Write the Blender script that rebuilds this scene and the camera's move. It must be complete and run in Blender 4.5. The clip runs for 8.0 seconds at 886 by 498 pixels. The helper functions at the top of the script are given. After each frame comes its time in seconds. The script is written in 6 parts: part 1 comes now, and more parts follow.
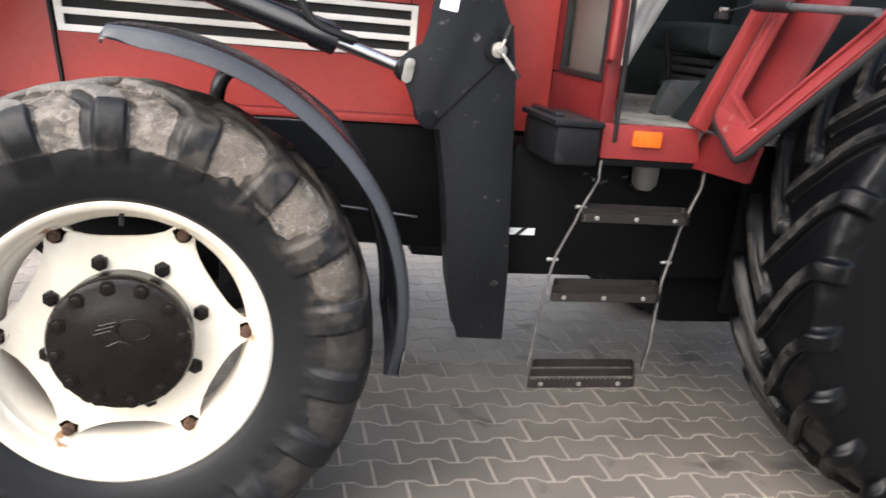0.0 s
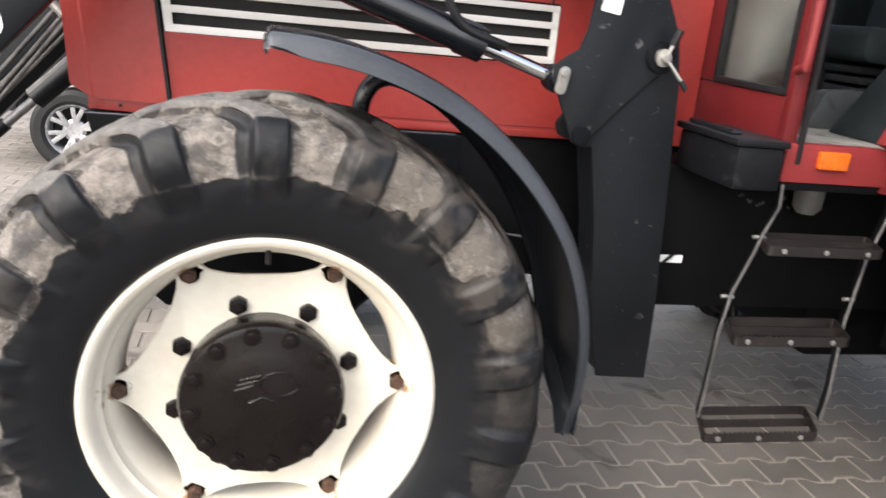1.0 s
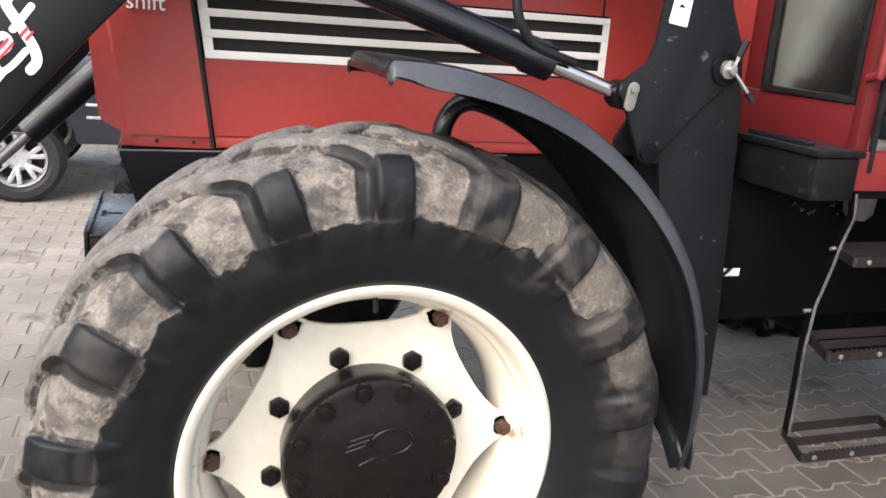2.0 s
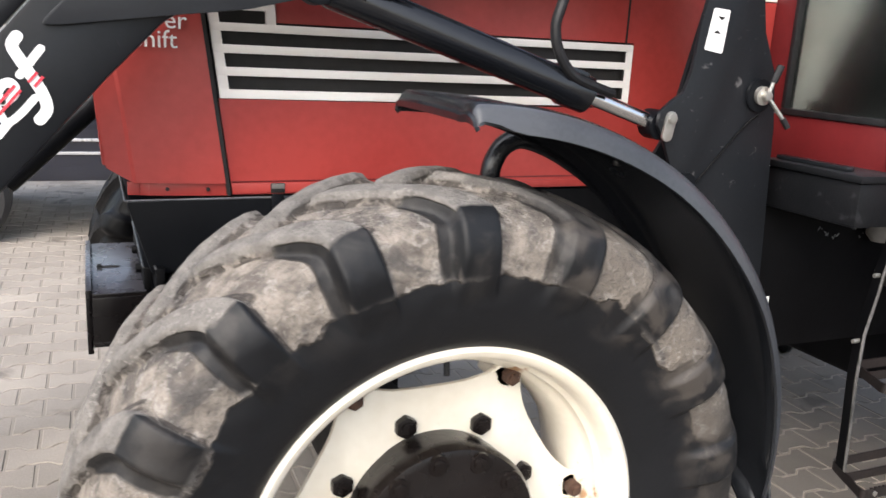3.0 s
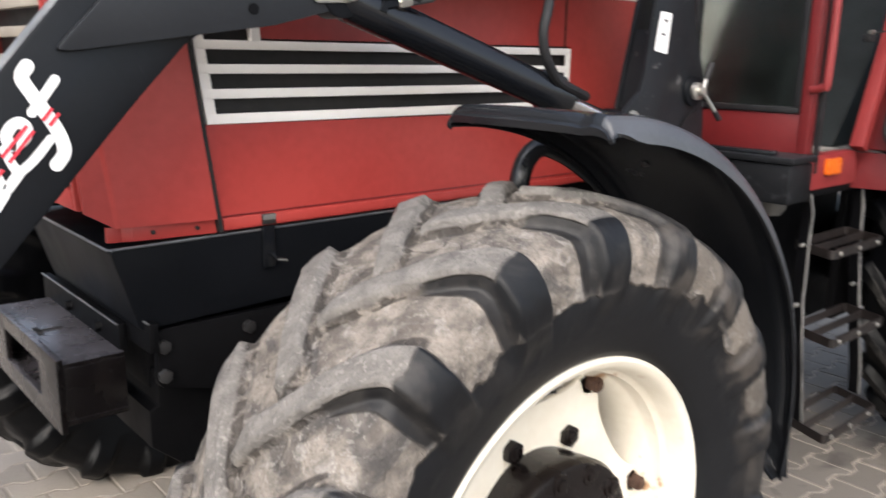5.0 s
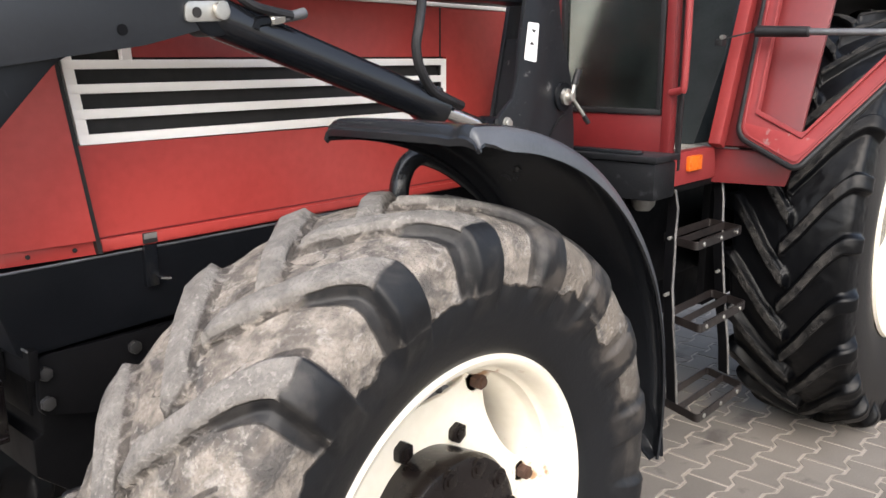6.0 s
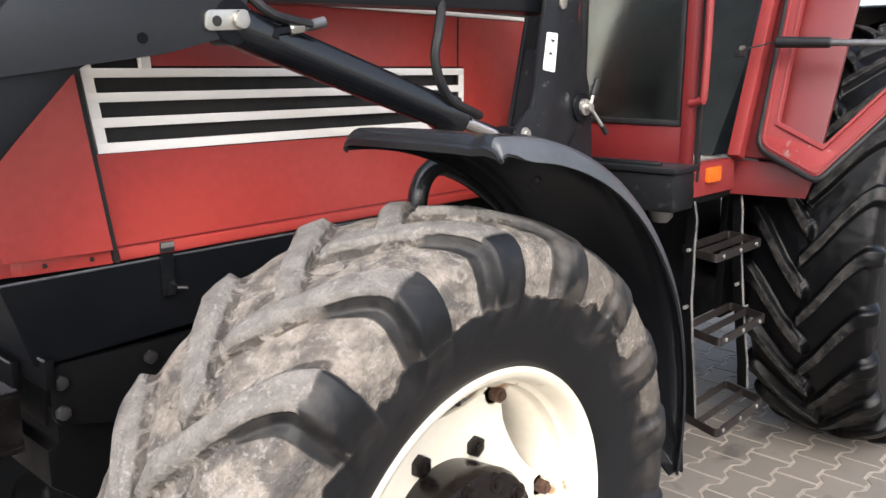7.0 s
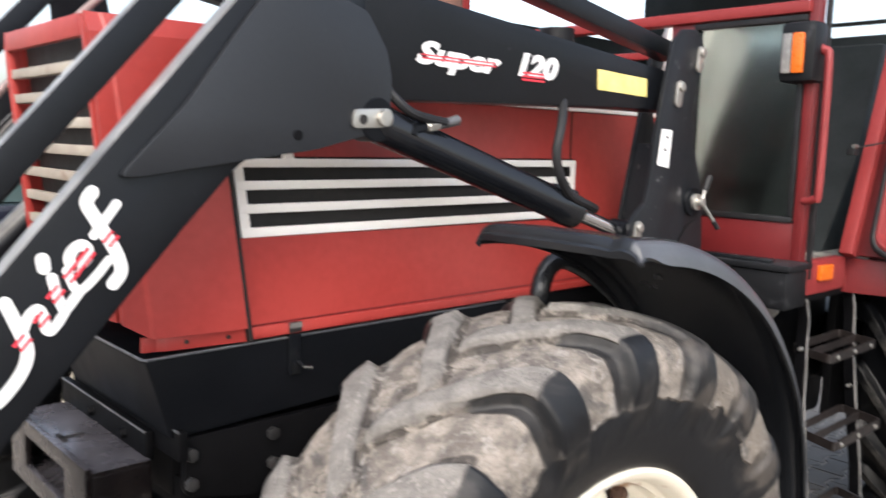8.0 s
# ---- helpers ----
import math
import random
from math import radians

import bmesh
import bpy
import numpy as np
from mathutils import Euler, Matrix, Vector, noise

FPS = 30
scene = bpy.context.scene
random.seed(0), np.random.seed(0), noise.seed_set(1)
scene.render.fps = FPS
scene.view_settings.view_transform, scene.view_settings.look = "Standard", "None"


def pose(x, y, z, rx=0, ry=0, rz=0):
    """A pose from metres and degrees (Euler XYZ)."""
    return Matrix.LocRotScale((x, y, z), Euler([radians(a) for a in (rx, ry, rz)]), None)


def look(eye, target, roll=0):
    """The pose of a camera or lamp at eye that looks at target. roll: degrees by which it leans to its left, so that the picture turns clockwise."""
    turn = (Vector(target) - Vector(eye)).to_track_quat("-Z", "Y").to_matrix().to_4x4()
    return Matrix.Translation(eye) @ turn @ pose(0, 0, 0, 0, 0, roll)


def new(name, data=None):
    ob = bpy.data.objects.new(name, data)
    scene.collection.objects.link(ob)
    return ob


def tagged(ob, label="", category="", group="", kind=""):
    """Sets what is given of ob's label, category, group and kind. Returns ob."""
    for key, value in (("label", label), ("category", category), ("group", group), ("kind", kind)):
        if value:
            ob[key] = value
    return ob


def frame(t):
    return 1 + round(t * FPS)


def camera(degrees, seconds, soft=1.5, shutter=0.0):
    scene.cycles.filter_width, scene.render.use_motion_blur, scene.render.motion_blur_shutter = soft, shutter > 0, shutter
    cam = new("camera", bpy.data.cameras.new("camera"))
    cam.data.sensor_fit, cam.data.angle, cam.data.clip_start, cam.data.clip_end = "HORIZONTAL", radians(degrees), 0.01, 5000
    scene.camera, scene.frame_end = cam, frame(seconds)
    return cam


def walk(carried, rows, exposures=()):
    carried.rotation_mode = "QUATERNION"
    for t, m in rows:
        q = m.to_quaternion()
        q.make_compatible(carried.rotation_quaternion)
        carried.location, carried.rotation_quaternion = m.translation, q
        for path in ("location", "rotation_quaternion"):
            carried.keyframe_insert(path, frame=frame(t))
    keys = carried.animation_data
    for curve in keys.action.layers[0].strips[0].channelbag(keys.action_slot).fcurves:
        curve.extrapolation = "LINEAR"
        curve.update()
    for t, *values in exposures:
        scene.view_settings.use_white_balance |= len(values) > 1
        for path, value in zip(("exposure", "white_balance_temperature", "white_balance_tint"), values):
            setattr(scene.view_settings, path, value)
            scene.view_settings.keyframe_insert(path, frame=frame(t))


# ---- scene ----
cam = camera(56.6, 8.0, shutter=0.4)
PATH = [
    (0, (0.378, 0.631, 1.46), (0.819, 2.507, 0.924), 5.4),
    (0.5, (0.209, 0.803, 1.454), (0.638, 2.669, 0.875), 5.2),
    (1, (0.021, 1.019, 1.452), (0.465, 2.888, 0.895), 5.9),
    (1.5, (-0.221, 1.12, 1.461), (0.296, 2.975, 0.921), 5.4),
    (1.7, (-0.281, 1.171, 1.445), (0.287, 3.011, 0.906), 5.0),
    (2.8, (-0.448, 1.446, 1.469), (0.293, 3.238, 0.981), 3.2),
    (3, (-0.517, 1.477, 1.466), (0.258, 3.257, 0.986), 3.2),
    (3.5, (-0.656, 1.507, 1.478), (0.189, 3.253, 0.993), 2.7),
    (4, (-0.754, 1.621, 1.469), (0.159, 3.332, 0.98), 2.2),
    (4.5, (-0.856, 1.815, 1.5), (0.175, 3.468, 1.048), 0.8),
    (5, (-0.989, 1.843, 1.465), (0.293, 3.309, 1.01), 1.1),
    (5.2, (-1.012, 1.812, 1.467), (0.343, 3.203, 0.987), 0.9),
    (6.3, (-0.999, 1.787, 1.487), (0.468, 3.076, 1.055), -0.2),
    (6.5, (-0.998, 1.794, 1.483), (0.464, 3.092, 1.059), -0.2),
    (7, (-1.0, 1.811, 1.482), (0.447, 3.127, 1.063), 0.1),
    (7.5, (-1.021, 1.815, 1.501), (0.41, 3.171, 1.166), 0.9),
    (8, (-1.106, 1.866, 1.528), (0.239, 3.325, 1.279), 1.6),
]
walk(cam, [(t, look(eye, target, roll)) for t, eye, target, roll in PATH], [(0, 1.56), (0.7, 1.50), (1.5, 1.35), (3.5, 1.35), (5.0, 1.27), (6.5, 1.53), (8.0, 1.46)])

# ---- light ----
world = bpy.data.worlds.new("overcast_sky")
scene.world = world
world.use_nodes = True
wn = world.node_tree.nodes
sky = wn.new("ShaderNodeTexSky")
sky.sky_type = "NISHITA"
sky.sun_disc = False
sky.sun_elevation, sky.sun_rotation = radians(42), radians(-133)
sky.air_density, sky.dust_density, sky.ozone_density = 1.0, 4.0, 1.0
grey = wn.new("ShaderNodeHueSaturation")
grey.inputs["Saturation"].default_value = 0.70
world.node_tree.links.new(sky.outputs[0], grey.inputs["Color"])
world.node_tree.links.new(grey.outputs[0], wn["Background"].inputs["Color"])
wn["Background"].inputs["Strength"].default_value = 0.15
sun_data = bpy.data.lights.new("sun", "SUN")
sun_data.energy, sun_data.angle, sun_data.color = 0.6, radians(85), (0.93, 0.97, 1.0)
sun = new("sun", sun_data)
sun.matrix_world = look((-5.5, -2.5, 7.8), (0.5, 3, 0.5))


# ---- materials ----
def material(name, a, b, rough=0.5, metal=0.0, big=3.0, fine=60.0, bump=0.1, spread=0.12, spots=None, spot_scale=8.0, spot_cut=0.62, random_by="", coat=0.0, gloss=0.5, across=False):
    """Two colours mixed by noise at two scales, with uneven gloss, fine relief and, if given, stains."""
    m = bpy.data.materials.new(name)
    m.use_nodes = True
    nt = m.node_tree
    n, l = nt.nodes, nt.links
    bsdf = n["Principled BSDF"]
    # across: stains run on over many pieces instead of starting anew on each
    where = n.new("ShaderNodeNewGeometry").outputs["Position"] if across else n.new("ShaderNodeTexCoord").outputs["Object"]

    def noise_at(scale, detail=5.0, distort=0.0):
        t = n.new("ShaderNodeTexNoise")
        t.inputs["Scale"].default_value, t.inputs["Detail"].default_value, t.inputs["Distortion"].default_value = scale, detail, distort
        l.new(where, t.inputs["Vector"])
        return t.outputs["Fac"]

    def ramp(socket, lo, hi):
        r = n.new("ShaderNodeMapRange")
        r.inputs["From Min"].default_value, r.inputs["From Max"].default_value = lo, hi
        l.new(socket, r.inputs["Value"])
        return r.outputs["Result"]

    def mix(f, c1, c2):
        x = n.new("ShaderNodeMix")
        x.data_type = "RGBA"
        l.new(f, x.inputs["Factor"])
        for sock, c in ((x.inputs["A"], c1), (x.inputs["B"], c2)):
            if isinstance(c, tuple):
                sock.default_value = (*c, 1)
            else:
                l.new(c, sock)
        return x.outputs["Result"]

    f_big, f_fine = noise_at(big, 4), noise_at(fine, 6)
    add = n.new("ShaderNodeMath")
    add.operation = "MULTIPLY_ADD"
    l.new(f_fine, add.inputs[0])
    add.inputs[1].default_value = 0.35
    l.new(f_big, add.inputs[2])
    col = mix(ramp(add.outputs[0], 0.5, 0.85), a, b)
    if random_by:
        info = n.new("ShaderNodeObjectInfo" if random_by == "object" else "ShaderNodeNewGeometry")
        hsv = n.new("ShaderNodeHueSaturation")
        l.new(ramp_range(n, l, info.outputs["Random" if random_by == "object" else "Random Per Island"], 0.90, 1.10), hsv.inputs["Value"])
        l.new(col, hsv.inputs["Color"])
        col = hsv.outputs["Color"]
    if spots:
        f = ramp(noise_at(spot_scale, 8, 0.6), spot_cut, spot_cut + 0.09)
        col = mix(f, col, spots)
    l.new(col, bsdf.inputs["Base Color"])
    rr = n.new("ShaderNodeMapRange")
    rr.inputs["To Min"].default_value, rr.inputs["To Max"].default_value = rough - spread, rough + spread
    l.new(noise_at(big * 3.1, 6), rr.inputs["Value"])
    l.new(rr.outputs["Result"], bsdf.inputs["Roughness"])
    bsdf.inputs["Metallic"].default_value = metal
    bsdf.inputs["Coat Weight"].default_value = coat
    bsdf.inputs["Specular IOR Level"].default_value = gloss
    if bump:
        bp = n.new("ShaderNodeBump")
        bp.inputs["Strength"].default_value, bp.inputs["Distance"].default_value = bump, 0.004
        l.new(f_fine, bp.inputs["Height"])
        l.new(bp.outputs[0], bsdf.inputs["Normal"])
    return m


def ramp_range(n, l, socket, lo, hi):
    r = n.new("ShaderNodeMapRange")
    r.inputs["To Min"].default_value, r.inputs["To Max"].default_value = lo, hi
    l.new(socket, r.inputs["Value"])
    return r.outputs["Result"]


def pale_on_top(m, colour, amount):
    """Patchy pale colour on faces that look upwards; paints in the sky's sheen."""
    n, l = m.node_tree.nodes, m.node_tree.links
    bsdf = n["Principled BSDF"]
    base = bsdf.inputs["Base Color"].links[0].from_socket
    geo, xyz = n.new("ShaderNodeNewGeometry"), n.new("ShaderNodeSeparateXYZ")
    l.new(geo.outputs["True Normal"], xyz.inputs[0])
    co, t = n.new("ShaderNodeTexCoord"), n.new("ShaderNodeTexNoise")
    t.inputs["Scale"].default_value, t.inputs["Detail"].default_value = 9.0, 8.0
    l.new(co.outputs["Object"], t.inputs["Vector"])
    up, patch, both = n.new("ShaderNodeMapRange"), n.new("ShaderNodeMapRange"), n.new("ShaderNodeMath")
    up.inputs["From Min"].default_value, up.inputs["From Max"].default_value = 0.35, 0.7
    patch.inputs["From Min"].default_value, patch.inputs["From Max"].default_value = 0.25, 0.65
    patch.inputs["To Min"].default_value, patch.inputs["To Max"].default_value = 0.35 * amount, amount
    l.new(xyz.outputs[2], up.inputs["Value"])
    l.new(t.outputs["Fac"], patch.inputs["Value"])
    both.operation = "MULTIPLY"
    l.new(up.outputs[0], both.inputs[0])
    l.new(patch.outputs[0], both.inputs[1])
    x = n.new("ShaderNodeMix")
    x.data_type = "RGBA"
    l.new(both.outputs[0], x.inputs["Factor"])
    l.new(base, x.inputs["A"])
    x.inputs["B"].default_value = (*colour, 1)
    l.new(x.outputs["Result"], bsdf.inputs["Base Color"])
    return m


M_RED = material("faded_red_paint", (0.285, 0.0285, 0.0245), (0.390, 0.0490, 0.0415), 0.40, big=2.2, fine=45, bump=0.04, spots=(0.235, 0.025, 0.0225), spot_scale=2.6, spot_cut=0.60)
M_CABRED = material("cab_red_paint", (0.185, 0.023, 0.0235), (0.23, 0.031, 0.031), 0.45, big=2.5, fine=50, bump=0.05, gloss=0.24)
# Darker cab red; on the mudguard panel and fold strip it stands for shade.
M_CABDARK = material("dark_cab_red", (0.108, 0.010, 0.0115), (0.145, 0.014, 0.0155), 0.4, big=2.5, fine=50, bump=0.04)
M_BLOCK = material("worn_block_steel", (0.0034, 0.0026, 0.0028), (0.0068, 0.0053, 0.0056), 0.28, metal=0.1, coat=0.10, gloss=0.42, big=6, fine=70, bump=0.08, spots=(0.06, 0.05, 0.05), spot_scale=12, spot_cut=0.70)
# sky sheen on the block's top, painted in as a pale tone
pale_on_top(M_BLOCK, (0.17, 0.16, 0.18), 0.5)
M_WORNRED = material("worn_red_paint", (0.175, 0.0205, 0.022), (0.22, 0.0295, 0.0305), 0.45, big=2.5, fine=50, bump=0.06, spots=(0.40, 0.30, 0.28), spot_scale=15, spot_cut=0.73, gloss=0.35)
M_BLACK = material("loader_black_paint", (0.0026, 0.0031, 0.0043), (0.0052, 0.0060, 0.0078), 0.45, big=3, fine=80, bump=0.05, spots=(0.030, 0.030, 0.033), spot_scale=30, spot_cut=0.73, gloss=0.14)
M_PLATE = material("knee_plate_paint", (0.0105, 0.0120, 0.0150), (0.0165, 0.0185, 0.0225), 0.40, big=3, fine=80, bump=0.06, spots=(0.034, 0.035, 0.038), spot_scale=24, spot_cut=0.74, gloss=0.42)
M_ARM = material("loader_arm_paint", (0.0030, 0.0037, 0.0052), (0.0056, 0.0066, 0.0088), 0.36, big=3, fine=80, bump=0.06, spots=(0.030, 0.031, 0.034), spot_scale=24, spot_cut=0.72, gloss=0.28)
# pale top faces stand for the sky reflected along the arms
pale_on_top(M_ARM, (0.36, 0.355, 0.35), 0.85)
M_POST = material("scuffed_post_paint", (0.0062, 0.0071, 0.0089), (0.0102, 0.0114, 0.0138), 0.42, big=3, fine=80, bump=0.06, spots=(0.10, 0.098, 0.098), spot_scale=36, spot_cut=0.66, gloss=0.26)
M_BLACKGLOSS = material("glossy_black_paint", (0.0052, 0.0060, 0.0078), (0.0085, 0.0096, 0.0120), 0.22, big=4, fine=60, bump=0.05, gloss=0.55, spots=(0.05, 0.05, 0.052), spot_scale=40, spot_cut=0.73)
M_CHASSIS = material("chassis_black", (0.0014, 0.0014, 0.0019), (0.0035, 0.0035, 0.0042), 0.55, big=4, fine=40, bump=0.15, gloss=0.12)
M_PLASTIC = material("mudguard_plastic", (0.0070, 0.0079, 0.0098), (0.0125, 0.0138, 0.0165), 0.25, big=1.5, fine=120, bump=0.06, gloss=0.50, spread=0.07, spots=(0.030, 0.030, 0.031), spot_scale=26, spot_cut=0.74)
M_PALELIP = material("pale_plastic_lip", (0.034, 0.0365, 0.0415), (0.068, 0.071, 0.078), 0.36, big=2.5, fine=120, bump=0.06, gloss=0.5, spread=0.08)
M_BOX = material("toolbox_plastic", (0.0045, 0.005, 0.006), (0.009, 0.0095, 0.011), 0.45, big=6, fine=150, bump=0.15, spots=(0.026, 0.027, 0.030), spot_scale=14, spot_cut=0.62, gloss=0.2)
pale_on_top(M_BOX, (0.035, 0.037, 0.041), 0.6)
M_BOLT = material("dull_bolt_steel", (0.022, 0.022, 0.023), (0.050, 0.049, 0.050), 0.4, metal=0.4, big=15, fine=80, bump=0.05)
M_CREAM = material("cream_rim_paint", (0.72, 0.66, 0.545), (0.80, 0.75, 0.645), 0.4, big=5, fine=40, bump=0.05, spots=(0.50, 0.36, 0.22), spot_scale=13, spot_cut=0.76)


def rust_round_bolts(m):
    """Rust runs and stains on the cream rim, gathered round its six bolts."""
    n, l = m.node_tree.nodes, m.node_tree.links
    bsdf = n["Principled BSDF"]
    base = bsdf.inputs["Base Color"].links[0].from_socket
    co = n.new("ShaderNodeTexCoord")
    xyz = n.new("ShaderNodeSeparateXYZ")
    l.new(co.outputs["Object"], xyz.inputs[0])

    def math_node(op, a, b=None):
        k = n.new("ShaderNodeMath")
        k.operation = op
        for i, v in enumerate((a, b)):
            if isinstance(v, (int, float)):
                k.inputs[i].default_value = v
            elif v is not None:
                l.new(v, k.inputs[i])
        return k.outputs[0]

    def step(v, lo, hi, a, b):
        r = n.new("ShaderNodeMapRange")
        r.interpolation_type = "SMOOTHSTEP"
        for k, x in zip(("From Min", "From Max", "To Min", "To Max"), (lo, hi, a, b)):
            r.inputs[k].default_value = x
        l.new(v, r.inputs["Value"])
        return r.outputs["Result"]
    r = math_node("SQRT", math_node("ADD", math_node("MULTIPLY", xyz.outputs[0], xyz.outputs[0]), math_node("MULTIPLY", xyz.outputs[2], xyz.outputs[2])))
    turn = math_node("ARCTAN2", xyz.outputs[2], xyz.outputs[0])
    near = math_node("COSINE", math_node("MULTIPLY", math_node("SUBTRACT", turn, radians(2)), 6.0))
    near = math_node("MULTIPLY", step(near, 0.80, 1.0, 0, 1), step(math_node("ABSOLUTE", math_node("SUBTRACT", r, 0.318)), 0.004, 0.042, 1, 0))
    t = n.new("ShaderNodeTexNoise")
    t.inputs["Scale"].default_value, t.inputs["Detail"].default_value = 38, 8
    l.new(co.outputs["Object"], t.inputs["Vector"])
    f = step(math_node("ADD", t.outputs["Fac"], math_node("MULTIPLY", near, 0.32)), 0.68, 0.86, 0, 0.9)
    x = n.new("ShaderNodeMix")
    x.data_type = "RGBA"
    l.new(f, x.inputs["Factor"])
    l.new(base, x.inputs["A"])
    x.inputs["B"].default_value = (0.36, 0.18, 0.07, 1)
    l.new(x.outputs["Result"], bsdf.inputs["Base Color"])


rust_round_bolts(M_CREAM)
M_SLAT = material("dirty_cream_slats", (0.27, 0.23, 0.19), (0.37, 0.33, 0.275), 0.5, big=6, fine=60, bump=0.06, spots=(0.22, 0.16, 0.12), spot_scale=12, spot_cut=0.62)
M_RESERVOIR = material("milky_plastic", (0.13, 0.126, 0.12), (0.19, 0.184, 0.175), 0.4, big=9, fine=60, bump=0.05)
M_COVER = material("grey_gearbox_cover", (0.028, 0.031, 0.034), (0.045, 0.049, 0.053), 0.55, big=6, fine=70, bump=0.1, spots=(0.02, 0.02, 0.022), spot_scale=9, spot_cut=0.66)
M_CHIPPED = material("flaking_red_paint", (0.21, 0.026, 0.027), (0.265, 0.038, 0.038), 0.45, big=2.5, fine=50, bump=0.08, spots=(0.22, 0.185, 0.178), spot_scale=20, spot_cut=0.57, gloss=0.25)
M_WHITE = material("white_grille_paint", (0.88, 0.83, 0.78), (0.93, 0.89, 0.85), 0.45, big=5, fine=60, bump=0.05, spots=(0.50, 0.22, 0.18), spot_scale=18, spot_cut=0.74)
M_HUB = material("brown_black_hub", (0.0046, 0.0032, 0.0030), (0.0090, 0.0064, 0.0058), 0.28, big=6, fine=70, bump=0.12, gloss=0.36)
M_RUST = material("rusty_steel", (0.045, 0.022, 0.015), (0.10, 0.05, 0.028), 0.75, big=20, fine=120, bump=0.3)
M_STEEL = material("zinc_steel", (0.40, 0.39, 0.36), (0.55, 0.53, 0.49), 0.38, metal=0.85, big=15, fine=80, bump=0.05)
M_CHROME = material("chrome_rod", (0.75, 0.75, 0.76), (0.82, 0.82, 0.83), 0.14, metal=1.0, spread=0.05, bump=0.0)
M_TUBE = material("dull_steel_tube", (0.10, 0.10, 0.105), (0.17, 0.17, 0.175), 0.42, metal=0.5, big=15, fine=80, bump=0.05)
M_STRAP = material("worn_strap_steel", (0.025, 0.024, 0.023), (0.10, 0.095, 0.09), 0.5, metal=0.0, big=12, fine=80, bump=0.1)
M_STEP = material("brown_black_step", (0.008, 0.0058, 0.0054), (0.017, 0.0125, 0.0115), 0.45, big=9, fine=90, bump=0.15, spots=(0.09, 0.07, 0.06), spot_scale=30, spot_cut=0.68)


def tyre_material(name, r_edge, a_edge, dusty):
    """Rubber whose lug tops and hollows carry dried mud; the mud ends raggedly at the shoulder. The mesh's own 'lug' value tells lugs (1) from hollows (0)."""
    m = bpy.data.materials.new(name)
    m.use_nodes = True
    n, l = m.node_tree.nodes, m.node_tree.links
    bsdf = n["Principled BSDF"]
    co = n.new("ShaderNodeTexCoord")
    xyz = n.new("ShaderNodeSeparateXYZ")
    l.new(co.outputs["Object"], xyz.inputs[0])
    at = n.new("ShaderNodeAttribute")
    at.attribute_name = "lug"

    def math_node(op, a, b=None, c=None):
        k = n.new("ShaderNodeMath")
        k.operation = op
        for i, v in enumerate((a, b, c)):
            if v is None:
                continue
            if isinstance(v, (int, float)):
                k.inputs[i].default_value = v
            else:
                l.new(v, k.inputs[i])
        return k.outputs[0]

    def noise_at(scale, detail, distort=0.0):
        t = n.new("ShaderNodeTexNoise")
        t.inputs["Scale"].default_value, t.inputs["Detail"].default_value, t.inputs["Distortion"].default_value = scale, detail, distort
        l.new(co.outputs["Object"], t.inputs["Vector"])
        return t.outputs["Fac"]

    def step(v, lo, hi, a=0.0, b=1.0):
        r = n.new("ShaderNodeMapRange")
        r.interpolation_type = "SMOOTHSTEP"
        for k, x in zip(("From Min", "From Max", "To Min", "To Max"), (lo, hi, a, b)):
            r.inputs[k].default_value = x
        l.new(v, r.inputs["Value"])
        return r.outputs["Result"]

    def mix(f, c1, c2):
        x = n.new("ShaderNodeMix")
        x.data_type = "RGBA"
        l.new(f, x.inputs["Factor"])
        for sock, c in ((x.inputs["A"], c1), (x.inputs["B"], c2)):
            if isinstance(c, tuple):
                sock.default_value = (*c, 1)
            else:
                l.new(c, sock)
        return x.outputs["Result"]

    radius = math_node("SQRT", math_node("ADD", math_node("MULTIPLY", xyz.outputs[0], xyz.outputs[0]), math_node("MULTIPLY", xyz.outputs[2], xyz.outputs[2])))
    axial = math_node("ABSOLUTE", xyz.outputs[1])
    ragged, blot, grain, streak = noise_at(10, 4, 0.2), noise_at(16, 6, 0.3), noise_at(190, 8), noise_at(26, 9, 0.25)
    lug = step(at.outputs["Fac"], 0.25, 0.6)
    hollow = step(math_node("MULTIPLY_ADD", ragged, 0.10, radius), r_edge + 0.027, r_edge + 0.035)
    top = step(math_node("MULTIPLY_ADD", ragged, 0.05, axial), a_edge + 0.056, a_edge + 0.066, 1.0, 0.0)
    dip = n.new("ShaderNodeAttribute")
    dip.attribute_name = "scoop"
    # Dark leading flanks: bare rubber and the shade under each lug, painted as one.
    dark_flank = step(math_node("MULTIPLY_ADD", math_node("SUBTRACT", blot, 0.5), 0.7, dip.outputs["Fac"]), 0.22, 0.62, 0.0, 0.93)
    rear = math_node("MULTIPLY_ADD", ragged, 0.16, xyz.outputs[0])
    top = math_node("MULTIPLY", top, step(rear, 0.06, 0.30, 1.0, 0.12))
    hollow = math_node("MULTIPLY", hollow, math_node("MAXIMUM", step(rear, 0.22, 0.42, 1.0, 0.10), step(math_node("MULTIPLY_ADD", ragged, 0.05, axial), 0.135, 0.165)))
    low_rear = math_node("MAXIMUM", step(rear, 0.20, 0.40, 1.0, 0.0), step(xyz.outputs[2], 0.02, 0.40))
    hollow = math_node("MULTIPLY", hollow, step(low_rear, 0.0, 1.0, 0.12, 1.0))
    mud = math_node("ADD", math_node("MULTIPLY", hollow, math_node("SUBTRACT", 1.0, lug)), math_node("MULTIPLY", top, lug))
